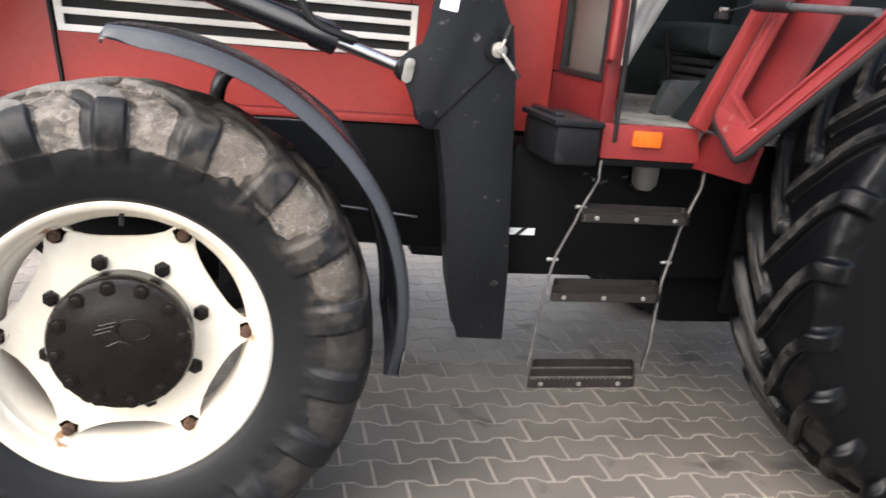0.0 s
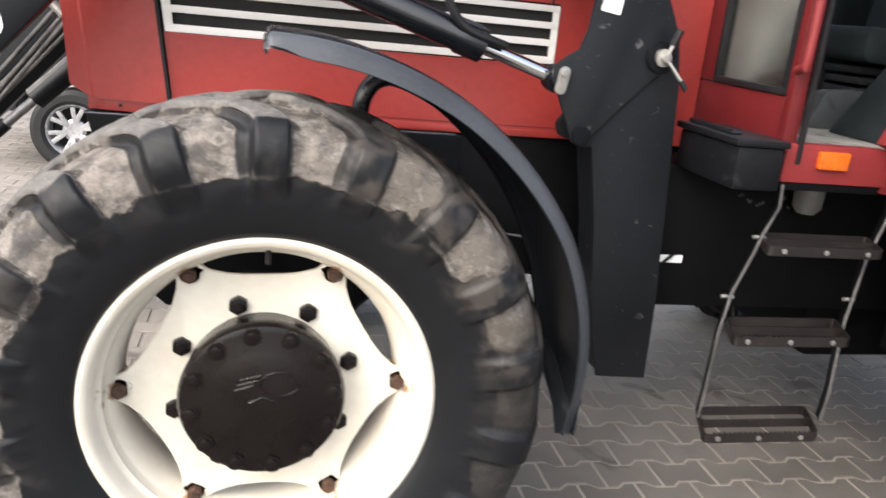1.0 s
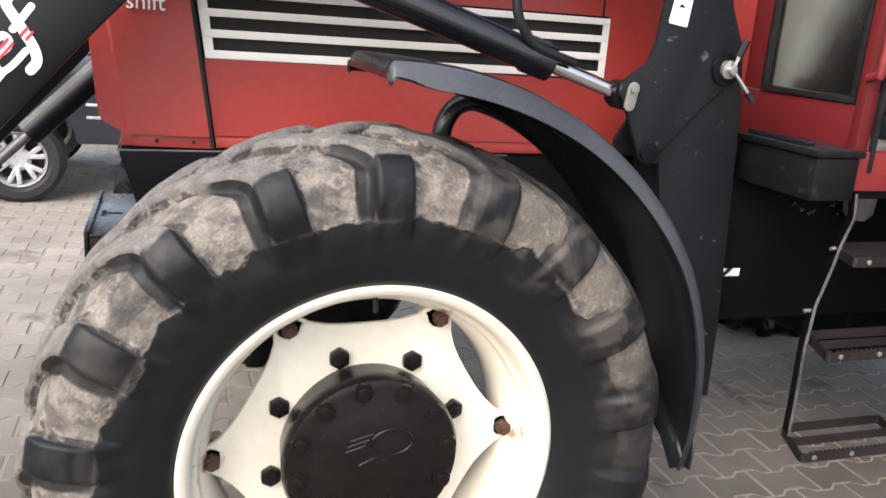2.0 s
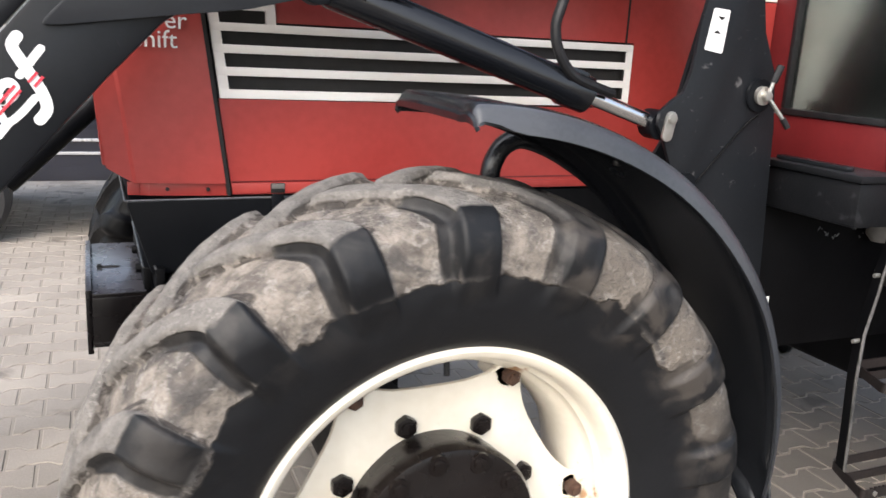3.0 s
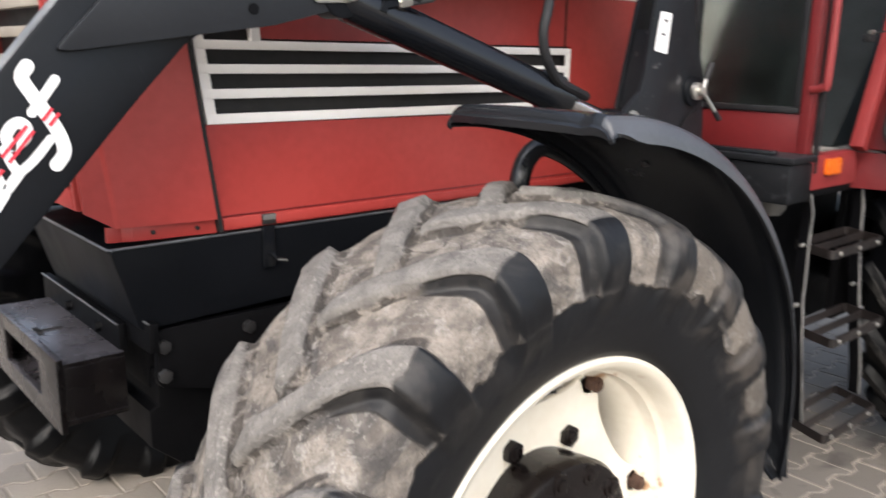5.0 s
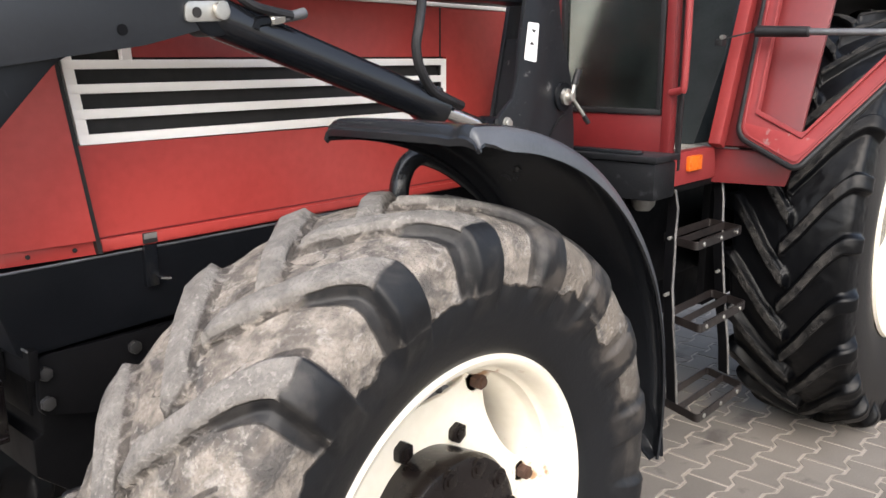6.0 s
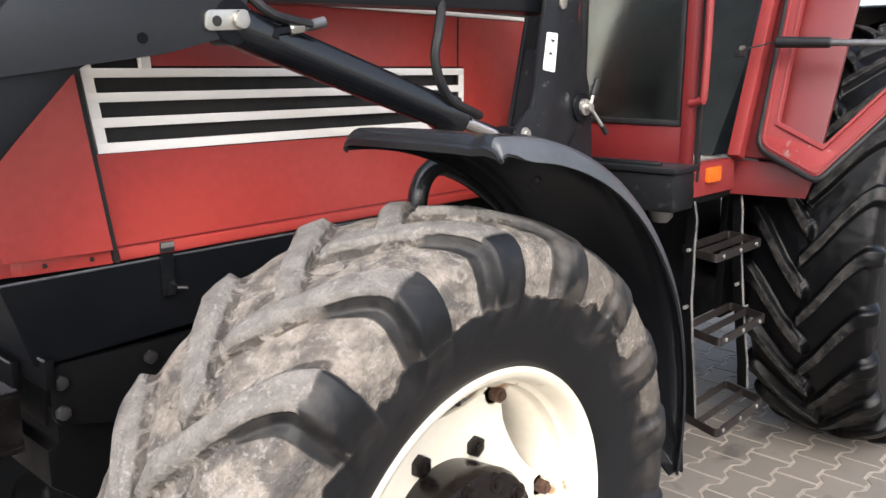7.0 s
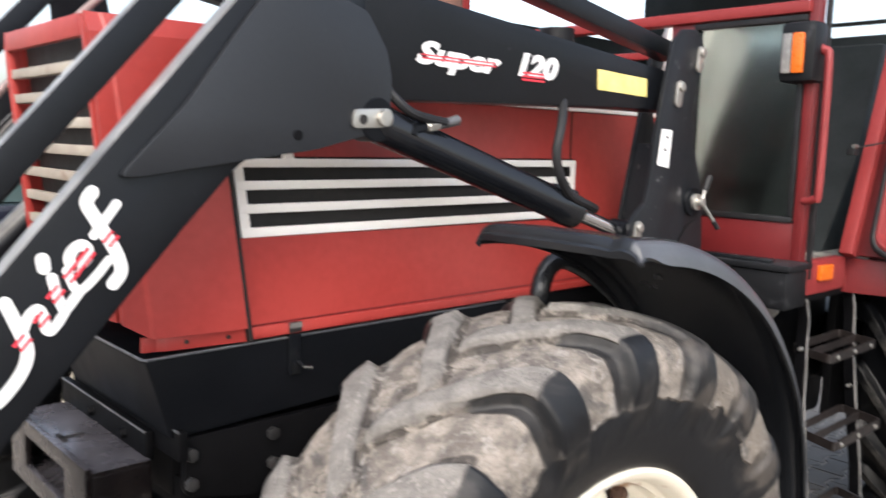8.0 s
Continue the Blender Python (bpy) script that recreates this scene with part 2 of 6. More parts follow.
    mud = math_node("MULTIPLY", mud, math_node("SUBTRACT", 1.0, dark_flank))
    mud = math_node("MULTIPLY", mud, step(blot, 0.30, 0.42, 0.72, 1.0))
    rubber = mix(blot, (0.0046, 0.0050, 0.0062), (0.0088, 0.0093, 0.0108))
    smear = math_node("MULTIPLY", step(noise_at(9, 8, 0.5), 0.50, 0.68), step(radius, r_edge - 0.10, r_edge + 0.02, 0.0, 0.55 if dusty else 0.08))
    smear = math_node("MULTIPLY", smear, step(low_rear, 0.0, 1.0, 0.1, 1.0))
    rubber = mix(smear, rubber, (0.055, 0.050, 0.046))
    if dusty:
        # brown mud wiped down over the shoulder on the trailing half
        wiped = math_node("MULTIPLY", math_node("MULTIPLY", step(rear, 0.12, 0.30), step(xyz.outputs[2], -0.10, 0.20)), step(math_node("MULTIPLY_ADD", noise_at(8, 5, 0.4), 0.16, radius), 0.535, 0.60, 0.0, 0.75))
        wiped = math_node("MULTIPLY", wiped, step(noise_at(15, 6, 0.6), 0.44, 0.62, 0.05, 0.8))
        rubber = mix(wiped, rubber, (0.082, 0.070, 0.060))
    if dusty:
        pale = mix(step(streak, 0.34, 0.66), (0.108, 0.094, 0.082), (0.262, 0.230, 0.197))
        tops = mix(step(streak, 0.30, 0.70), (0.138, 0.128, 0.118), (0.212, 0.197, 0.181))
        pale = mix(step(rear, 0.15, 0.35, 0.0, 0.7), pale, (0.150, 0.128, 0.106))
        soil = mix(lug, pale, tops)
        off_lug = math_node("SUBTRACT", 1.0, lug)
        soil = mix(math_node("MULTIPLY", step(noise_at(10, 10, 1.2), 0.50, 0.64, 0.0, 0.75), step(lug, 0.0, 1.0, 1.0, 0.30)), soil, (0.052, 0.050, 0.050))
        soil = mix(math_node("MULTIPLY", step(noise_at(34, 10, 0.7), 0.54, 0.70, 0.0, 0.5), off_lug), soil, (0.38, 0.355, 0.325))
        soil = mix(math_node("MULTIPLY", step(noise_at(120, 6, 0.2), 0.55, 0.66, 0.0, 0.28), step(noise_at(9, 4, 0.5), 0.45, 0.60, 0.1, 1.0)), soil, (0.46, 0.43, 0.39))
        soil = mix(step(noise_at(170, 8, 0.3), 0.46, 0.64, 0.0, 0.32), soil, (0.105, 0.095, 0.087))
        at_foot = math_node("MULTIPLY", step(at.outputs["Fac"], 0.005, 0.05), step(at.outputs["Fac"], 0.35, 0.6, 1.0, 0.0))
        cracks = math_node("MULTIPLY", step(math_node("ABSOLUTE", math_node("SUBTRACT", noise_at(11, 4, 0.3), 0.5)), 0.004, 0.022, 1.0, 0.0), step(noise_at(60, 4), 0.38, 0.58, 0.0, 0.65))
        cracks = math_node("MULTIPLY", cracks, step(axial, 0.04, 0.13, 1.0, 0.15))
        cracks = math_node("MAXIMUM", math_node("MULTIPLY", cracks, off_lug), math_node("MULTIPLY", at_foot, step(noise_at(40, 5, 0.5), 0.42, 0.56, 0.0, 0.8)))
        soil = mix(cracks, soil, (0.040, 0.034, 0.030))
        foot = step(math_node("ABSOLUTE", math_node("SUBTRACT", at.outputs["Fac"], 0.10)), 0.03, 0.10, 1.0, 0.0)
        soil = mix(math_node("MULTIPLY", foot, step(noise_at(24, 6, 0.5), 0.50, 0.62, 0.0, 0.8)), soil, (0.045, 0.038, 0.033))
    else:
        soil = mix(step(math_node("MULTIPLY_ADD", grain, 0.4, streak), 0.45, 0.95), (0.006, 0.006, 0.0068), (0.046, 0.043, 0.040))
        rubber = mix(blot, (0.0012, 0.0014, 0.0020), (0.0026, 0.0029, 0.0037))
        mud = math_node("MULTIPLY", math_node("MULTIPLY", step(at.outputs["Fac"], 0.80, 0.97), step(axial, 0.13, 0.19, 1.0, 0.0)), step(streak, 0.25, 0.60, 0.45, 1.0))
    l.new(mix(mud, rubber, soil), bsdf.inputs["Base Color"])
    l.new(step(mud, 0.0, 1.0, 0.50 if dusty else 0.36, 0.9), bsdf.inputs["Roughness"])
    bsdf.inputs["Specular IOR Level"].default_value = 0.30 if dusty else 0.21
    h = math_node("MULTIPLY", math_node("MULTIPLY_ADD", grain, 0.7, math_node("MULTIPLY", noise_at(48, 10, 0.8), 1.1)), step(mud, 0, 1, 0.08, 1.0))
    if dusty:
        h = math_node("SUBTRACT", h, math_node("MULTIPLY", math_node("MULTIPLY", cracks, mud), 0.8))
    bp = n.new("ShaderNodeBump")
    bp.inputs["Strength"].default_value, bp.inputs["Distance"].default_value = 0.8, 0.007
    l.new(h, bp.inputs["Height"])
    l.new(bp.outputs[0], bsdf.inputs["Normal"])
    return m


M_FRONTTYRE = tyre_material("front_tyre_rubber_with_mud", 0.530, 0.140, True)
M_REARTYRE = tyre_material("rear_tyre_rubber", 0.70, 0.2, False)
M_RUBBER = material("car_tyre_rubber", (0.008, 0.008, 0.009), (0.016, 0.016, 0.017), 0.6, big=5, fine=70, bump=0.1)
M_ORANGE = material("orange_lens", (0.58, 0.105, 0.008), (0.68, 0.140, 0.012), 0.3, big=20, fine=160, bump=0.3)
M_CLEARLENS = material("clear_lens", (0.17, 0.165, 0.16), (0.25, 0.24, 0.23), 0.25, big=20, fine=160, bump=0.3)
M_STICKER = material("white_sticker", (0.75, 0.76, 0.76), (0.82, 0.82, 0.82), 0.5, big=20, fine=90, bump=0.02)
M_TEAL = material("teal_sticker", (0.10, 0.30, 0.25), (0.14, 0.36, 0.30), 0.5, big=20, fine=90, bump=0.02)
M_YELLOW = material("yellow_sticker", (0.72, 0.58, 0.18), (0.80, 0.66, 0.25), 0.5, big=20, fine=90, bump=0.02)
M_LOGORED = material("red_stripe", (0.62, 0.03, 0.05), (0.68, 0.045, 0.07), 0.5, big=20, fine=90, bump=0.02)
M_HOSE = material("rubber_hose", (0.007, 0.007, 0.008), (0.014, 0.014, 0.0155), 0.5, big=20, fine=120, bump=0.1, gloss=0.35)
M_DARK = material("black_gap", (0.006, 0.005, 0.005), (0.012, 0.010, 0.009), 0.7, big=10, fine=60, bump=0.1)
M_MESH = material("black_wire_mesh", (0.012, 0.012, 0.012), (0.02, 0.02, 0.02), 0.6, big=10, fine=60, bump=0.1)
M_MAT = material("dusty_floor_mat", (0.13, 0.122, 0.11), (0.24, 0.225, 0.205), 0.9, big=8, fine=70, bump=0.4, spots=(0.07, 0.065, 0.06), spot_scale=10, spot_cut=0.55)
M_TRIM = material("dark_cab_trim", (0.0100, 0.0132, 0.0146), (0.0175, 0.0218, 0.0236), 0.5, big=8, fine=80, bump=0.1, gloss=0.15)
M_GREYTRIM = material("grey_cab_trim", (0.07, 0.075, 0.08), (0.12, 0.125, 0.13), 0.6, big=8, fine=80, bump=0.1)
M_BAG = material("white_sack", (0.46, 0.43, 0.41), (0.60, 0.57, 0.545), 0.7, big=14, fine=60, bump=0.3)
M_PAVER = material("concrete_paver", (0.114, 0.100, 0.086), (0.165, 0.146, 0.126), 0.85, big=1.6, fine=140, bump=0.35, random_by="object", spots=(0.080, 0.069, 0.059), spot_scale=3.2, spot_cut=0.60, across=True)
M_PAVERS = material("concrete_pavers", (0.114, 0.100, 0.086), (0.165, 0.146, 0.126), 0.85, big=1.6, fine=140, bump=0.35, random_by="island", spots=(0.080, 0.069, 0.059), spot_scale=3.2, spot_cut=0.60, across=True)


def brighten_far_pavers(m):
    """Brightens pavers beyond the tractor: light there and shade nearer in, put into colour."""
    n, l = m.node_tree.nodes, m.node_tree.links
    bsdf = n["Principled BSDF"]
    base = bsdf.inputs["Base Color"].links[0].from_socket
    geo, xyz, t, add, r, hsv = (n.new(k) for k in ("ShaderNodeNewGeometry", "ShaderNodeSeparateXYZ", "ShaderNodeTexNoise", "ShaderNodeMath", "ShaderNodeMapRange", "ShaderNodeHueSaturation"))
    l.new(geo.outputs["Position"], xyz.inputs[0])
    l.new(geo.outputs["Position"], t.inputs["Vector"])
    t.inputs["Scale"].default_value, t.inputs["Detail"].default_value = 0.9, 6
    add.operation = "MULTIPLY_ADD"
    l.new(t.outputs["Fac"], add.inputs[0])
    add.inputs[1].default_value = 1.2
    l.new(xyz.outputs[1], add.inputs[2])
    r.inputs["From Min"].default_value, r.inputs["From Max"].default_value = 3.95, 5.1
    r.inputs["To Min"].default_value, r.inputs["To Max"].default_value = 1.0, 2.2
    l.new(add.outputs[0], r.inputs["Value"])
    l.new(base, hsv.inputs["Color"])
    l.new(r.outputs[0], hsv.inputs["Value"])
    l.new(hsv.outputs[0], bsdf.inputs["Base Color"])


brighten_far_pavers(M_PAVER)
brighten_far_pavers(M_PAVERS)
M_SAND = material("joint_sand", (0.28, 0.245, 0.206), (0.36, 0.317, 0.27), 0.95, big=4, fine=200, bump=0.4)


def washed_joints(m):
    """Pale sand fills the joints beside the wheels; further along the yard it is washed out and dirt shows."""
    n, l = m.node_tree.nodes, m.node_tree.links
    bsdf = n["Principled BSDF"]
    base = bsdf.inputs["Base Color"].links[0].from_socket
    geo, xyz, t, add, r, x = (n.new(k) for k in ("ShaderNodeNewGeometry", "ShaderNodeSeparateXYZ", "ShaderNodeTexNoise", "ShaderNodeMath", "ShaderNodeMapRange", "ShaderNodeMix"))
    l.new(geo.outputs["Position"], xyz.inputs[0])
    l.new(geo.outputs["Position"], t.inputs["Vector"])
    t.inputs["Scale"].default_value, t.inputs["Detail"].default_value = 1.3, 5
    add.operation = "MULTIPLY_ADD"
    l.new(t.outputs["Fac"], add.inputs[0])
    add.inputs[1].default_value = 1.4
    l.new(xyz.outputs[0], add.inputs[2])
    r.inputs["From Min"].default_value, r.inputs["From Max"].default_value = 0.2, 0.95
    r.inputs["To Min"].default_value, r.inputs["To Max"].default_value = 0.85, 0.0
    l.new(add.outputs[0], r.inputs["Value"])
    x.data_type = "RGBA"
    l.new(r.outputs[0], x.inputs["Factor"])
    l.new(base, x.inputs["A"])
    x.inputs["B"].default_value = (0.265, 0.234, 0.200, 1)
    l.new(x.outputs["Result"], bsdf.inputs["Base Color"])


washed_joints(M_SAND)
M_CARBLACK = material("dark_car_paint", (0.010, 0.012, 0.020), (0.014, 0.016, 0.026), 0.15, big=2, fine=40, bump=0.0, coat=0.6)
M_CARSILVER = material("silver_car_paint", (0.30, 0.29, 0.33), (0.36, 0.35, 0.39), 0.2, metal=0.5, big=2, fine=40, bump=0.0)
M_CARGLASS = material("car_window", (0.055, 0.085, 0.085), (0.085, 0.12, 0.12), 0.06, big=1, fine=10, bump=0.0, spread=0.02, gloss=0.6)
M_ALLOY = material("silver_alloy", (0.40, 0.40, 0.41), (0.50, 0.50, 0.51), 0.3, metal=0.4, big=8, fine=60, bump=0.02)
M_PIPE = material("faded_pipe_paint", (0.17, 0.115, 0.11), (0.26, 0.19, 0.18), 0.55, big=12, fine=90, bump=0.1)
M_EXHAUST = material("rusted_exhaust", (0.09, 0.045, 0.035), (0.16, 0.085, 0.06), 0.8, big=12, fine=90, bump=0.3)


def glass(name, tint, rough):
    m = bpy.data.materials.new(name)
    m.use_nodes = True
    b = m.node_tree.nodes["Principled BSDF"]
    b.inputs["Base Color"].default_value = (*tint, 1)
    b.inputs["Transmission Weight"].default_value = 1.0
    b.inputs["Roughness"].default_value = rough
    b.inputs["IOR"].default_value = 1.45
    return m


M_GLASS = glass("tinted_cab_glass", (0.47, 0.525, 0.475), 0.22)

# ---- building blocks ----
WORLD_OF = {}


def part(name, bm, mat, parent=None, label="", at=(0, 0, 0), smooth=35, mats=None):
    """Links a bmesh, given in metres about the point `at`, as one mesh object under a thing or a part."""
    me = bpy.data.meshes.new(name)
    bmesh.ops.recalc_face_normals(bm, faces=bm.faces)
    bm.to_mesh(me)
    bm.free()
    for one in mats or [mat]:
        me.materials.append(one)
    for p in me.polygons:
        p.use_smooth = True
    me.set_sharp_from_angle(angle=radians(smooth))
    ob = new(name, me)
    place(ob, parent, at)
    if label:
        tagged(ob, label)
    return ob


def place(ob, parent, at):
    m = Matrix.Translation(at)
    if parent:
        ob.parent = parent
        ob.matrix_parent_inverse = WORLD_OF[parent.name].inverted()
    ob.matrix_basis = m
    WORLD_OF[ob.name] = m


def thing(name, at, label, category, group="", kind=""):
    ob = new(name)
    ob.empty_display_size = 0.1
    place(ob, None, at)
    return tagged(ob, label, category, group, kind)


def soften(bm, offset, segments=2, angle=30):
    if offset <= 0:
        return
    edges = [e for e in bm.edges if len(e.link_faces) == 2 and e.calc_face_angle(0) > radians(angle)]
    bmesh.ops.bevel(bm, geom=edges, offset=offset, segments=segments, profile=0.6, affect="EDGES", clamp_overlap=True)


def box(x0, x1, y0, y1, z0, z1, bevel=0.004, bm=None):
    one = bmesh.new()
    bmesh.ops.create_cube(one, size=1)
    for v in one.verts:
        v.co = Vector(((x0 + x1) / 2 + v.co.x * (x1 - x0), (y0 + y1) / 2 + v.co.y * (y1 - y0), (z0 + z1) / 2 + v.co.z * (z1 - z0)))
    soften(one, bevel)
    return merge(bm, one)


def merge(bm, one):
    if bm is None:
        return one
    me = bpy.data.meshes.new("tmp")
    one.to_mesh(me)
    one.free()
    bm.from_mesh(me)
    bpy.data.meshes.remove(me)
    return bm


def prism(outline, y0, y1, bevel=0.004, bm=None, axis="y"):
    """A plate with that outline: (x, z) pushed along y, (y, z) along x, or (x, y) along z."""
    one = bmesh.new()

    def co(a, b, d):
        return {"y": (a, d, b), "x": (d, a, b), "z": (a, b, d)}[axis]
    lo = [one.verts.new(co(a, b, y0)) for a, b in outline]
    hi = [one.verts.new(co(a, b, y1)) for a, b in outline]
    one.faces.new(lo)
    one.faces.new(hi[::-1])
    k = len(lo)
    for i in range(k):
        one.faces.new((lo[i], hi[i], hi[(i + 1) % k], lo[(i + 1) % k]))
    bmesh.ops.recalc_face_normals(one, faces=one.faces)
    soften(one, bevel)
    return merge(bm, one)


def rounded(points, radius, steps=5):
    """The outline with each corner rounded by its radius (a number, or one for each corner)."""
    out = []
    k = len(points)
    radii = radius if isinstance(radius, (list, tuple)) else [radius] * k
    for i in range(k):
        p0, p, p1 = Vector(points[i - 1]), Vector(points[i]), Vector(points[(i + 1) % k])
        a, b = p0 - p, p1 - p
        r = min(radii[i], a.length * 0.45, b.length * 0.45)
        if r <= 0:
            out.append(tuple(p))
            continue
        q0, q1 = p + a.normalized() * r, p + b.normalized() * r
        for s in range(steps + 1):
            t = s / steps
            out.append(tuple(q0 * (1 - t) ** 2 + p * 2 * t * (1 - t) + q1 * t * t))
    return out


def revolve(profile, segs=64, bm=None, closed=False, flip=1.0):
    """A profile of (a, r) turned round the y axis."""
    one = bmesh.new()
    rings = []
    for a, r in profile:
        rings.append([one.verts.new((r * math.cos(2 * math.pi * i / segs), a * flip, r * math.sin(2 * math.pi * i / segs))) for i in range(segs)])
    pairs = list(zip(rings, rings[1:])) + ([(rings[-1], rings[0])] if closed else [])
    for p, q in pairs:
        for i in range(segs):
            one.faces.new((p[i], p[(i + 1) % segs], q[(i + 1) % segs], q[i]))
    if not closed:
        for ring in (rings[0], rings[-1]):
            one.faces.new(ring)
    bmesh.ops.recalc_face_normals(one, faces=one.faces)
    return merge(bm, one)


def tube(points, radius, segs=12, bm=None, caps=True, smooth=0):
    """A round bar along points; smooth: steps of a spline between them."""
    pts = [Vector(p) for p in points]
    if smooth and len(pts) > 2:
        fine = []
        for i in range(len(pts) - 1):
            p0, p1, p2, p3 = pts[max(i - 1, 0)], pts[i], pts[i + 1], pts[min(i + 2, len(pts) - 1)]
            for s in range(smooth):
                t = s / smooth
                fine.append(0.5 * ((2 * p1) + (p2 - p0) * t + (2 * p0 - 5 * p1 + 4 * p2 - p3) * t * t + (3 * p1 - p0 - 3 * p2 + p3) * t ** 3))
        pts = fine + [pts[-1]]
    radii = radius if isinstance(radius, (list, tuple)) else [radius] * len(pts)
    one = bmesh.new()
    rings, side = [], None
    for i, p in enumerate(pts):
        d = (pts[min(i + 1, len(pts) - 1)] - pts[max(i - 1, 0)]).normalized()
        if side is None:
            side = d.orthogonal().normalized()
        side = (side - d * side.dot(d)).normalized()
        up = d.cross(side)
        rings.append([one.verts.new(p + (side * math.cos(2 * math.pi * k / segs) + up * math.sin(2 * math.pi * k / segs)) * radii[i]) for k in range(segs)])
    for a, b in zip(rings, rings[1:]):
        for k in range(segs):
            one.faces.new((a[k], a[(k + 1) % segs], b[(k + 1) % segs], b[k]))
    if caps:
        one.faces.new(rings[0])
        one.faces.new(rings[-1])
    bmesh.ops.recalc_face_normals(one, faces=one.faces)
    return merge(bm, one)


def bar(p, q, w, h, bevel=0.003, bm=None, up=(0, 1, 0)):
    """A square bar from p to q; w along `up`, h across."""
    p, q, u = Vector(p), Vector(q), Vector(up)
    d = (q - p).normalized()
    u = (u - d * u.dot(d)).normalized()
    s = d.cross(u)
    one = bmesh.new()
    vs = [[one.verts.new(e + u * a * w / 2 + s * b * h / 2) for a, b in ((-1, -1), (1, -1), (1, 1), (-1, 1))] for e in (p, q)]
    one.faces.new(vs[0])
    one.faces.new(vs[1])
    for k in range(4):
        one.faces.new((vs[0][k], vs[0][(k + 1) % 4], vs[1][(k + 1) % 4], vs[1][k]))
    bmesh.ops.recalc_face_normals(one, faces=one.faces)
    soften(one, bevel)
    return merge(bm, one)


def disc(c, r, depth, segs=24, bevel=0.003, bm=None, axis="y"):
    """A round boss at c, its axis along y (or x, z), from c to c - depth along that axis."""
    one = bmesh.new()
    bmesh.ops.create_cone(one, cap_ends=True, segments=segs, radius1=r, radius2=r, depth=depth)
    rot = {"y": Matrix.Rotation(radians(90), 3, "X"), "x": Matrix.Rotation(radians(90), 3, "Y"), "z": Matrix.Identity(3)}[axis]
    shift = {"y": Vector((0, -depth / 2, 0)), "x": Vector((-depth / 2, 0, 0)), "z": Vector((0, 0, -depth / 2))}[axis]
    for v in one.verts:
        v.co = rot @ v.co + shift + Vector(c)
    soften(one, bevel, 2, 40)
    return merge(bm, one)


PHASE = 10.5           # how far the front wheels are turned
CENTRE = 3.735         # the tractor's middle plane
SIDE = 3.44            # the bonnet's near side
FRONT_HUB = (0.048, 2.815, 0.595)
REAR_HUB = (2.735, 2.757, 0.825)


def mirrored(y):
    return 2 * CENTRE - y


# ---- ground ----
bm = bmesh.new()
bmesh.ops.create_grid(bm, x_segments=2, y_segments=2, size=400)
ground = part("ground", bm, M_SAND, at=(0, 3, -0.0035))
tagged(ground, "sandy joint bed of a concrete paved yard", "ground", kind="structure")


# ---- tractor ----
tractor = thing("tractor", (1.2, CENTRE, 0), "old red farm tractor with cream wheels, standing on a paved yard", "tractor")


def smoothstep(lo, hi, v):
    t = np.clip((v - lo) / (hi - lo), 0, 1)
    return t * t * (3 - 2 * t)


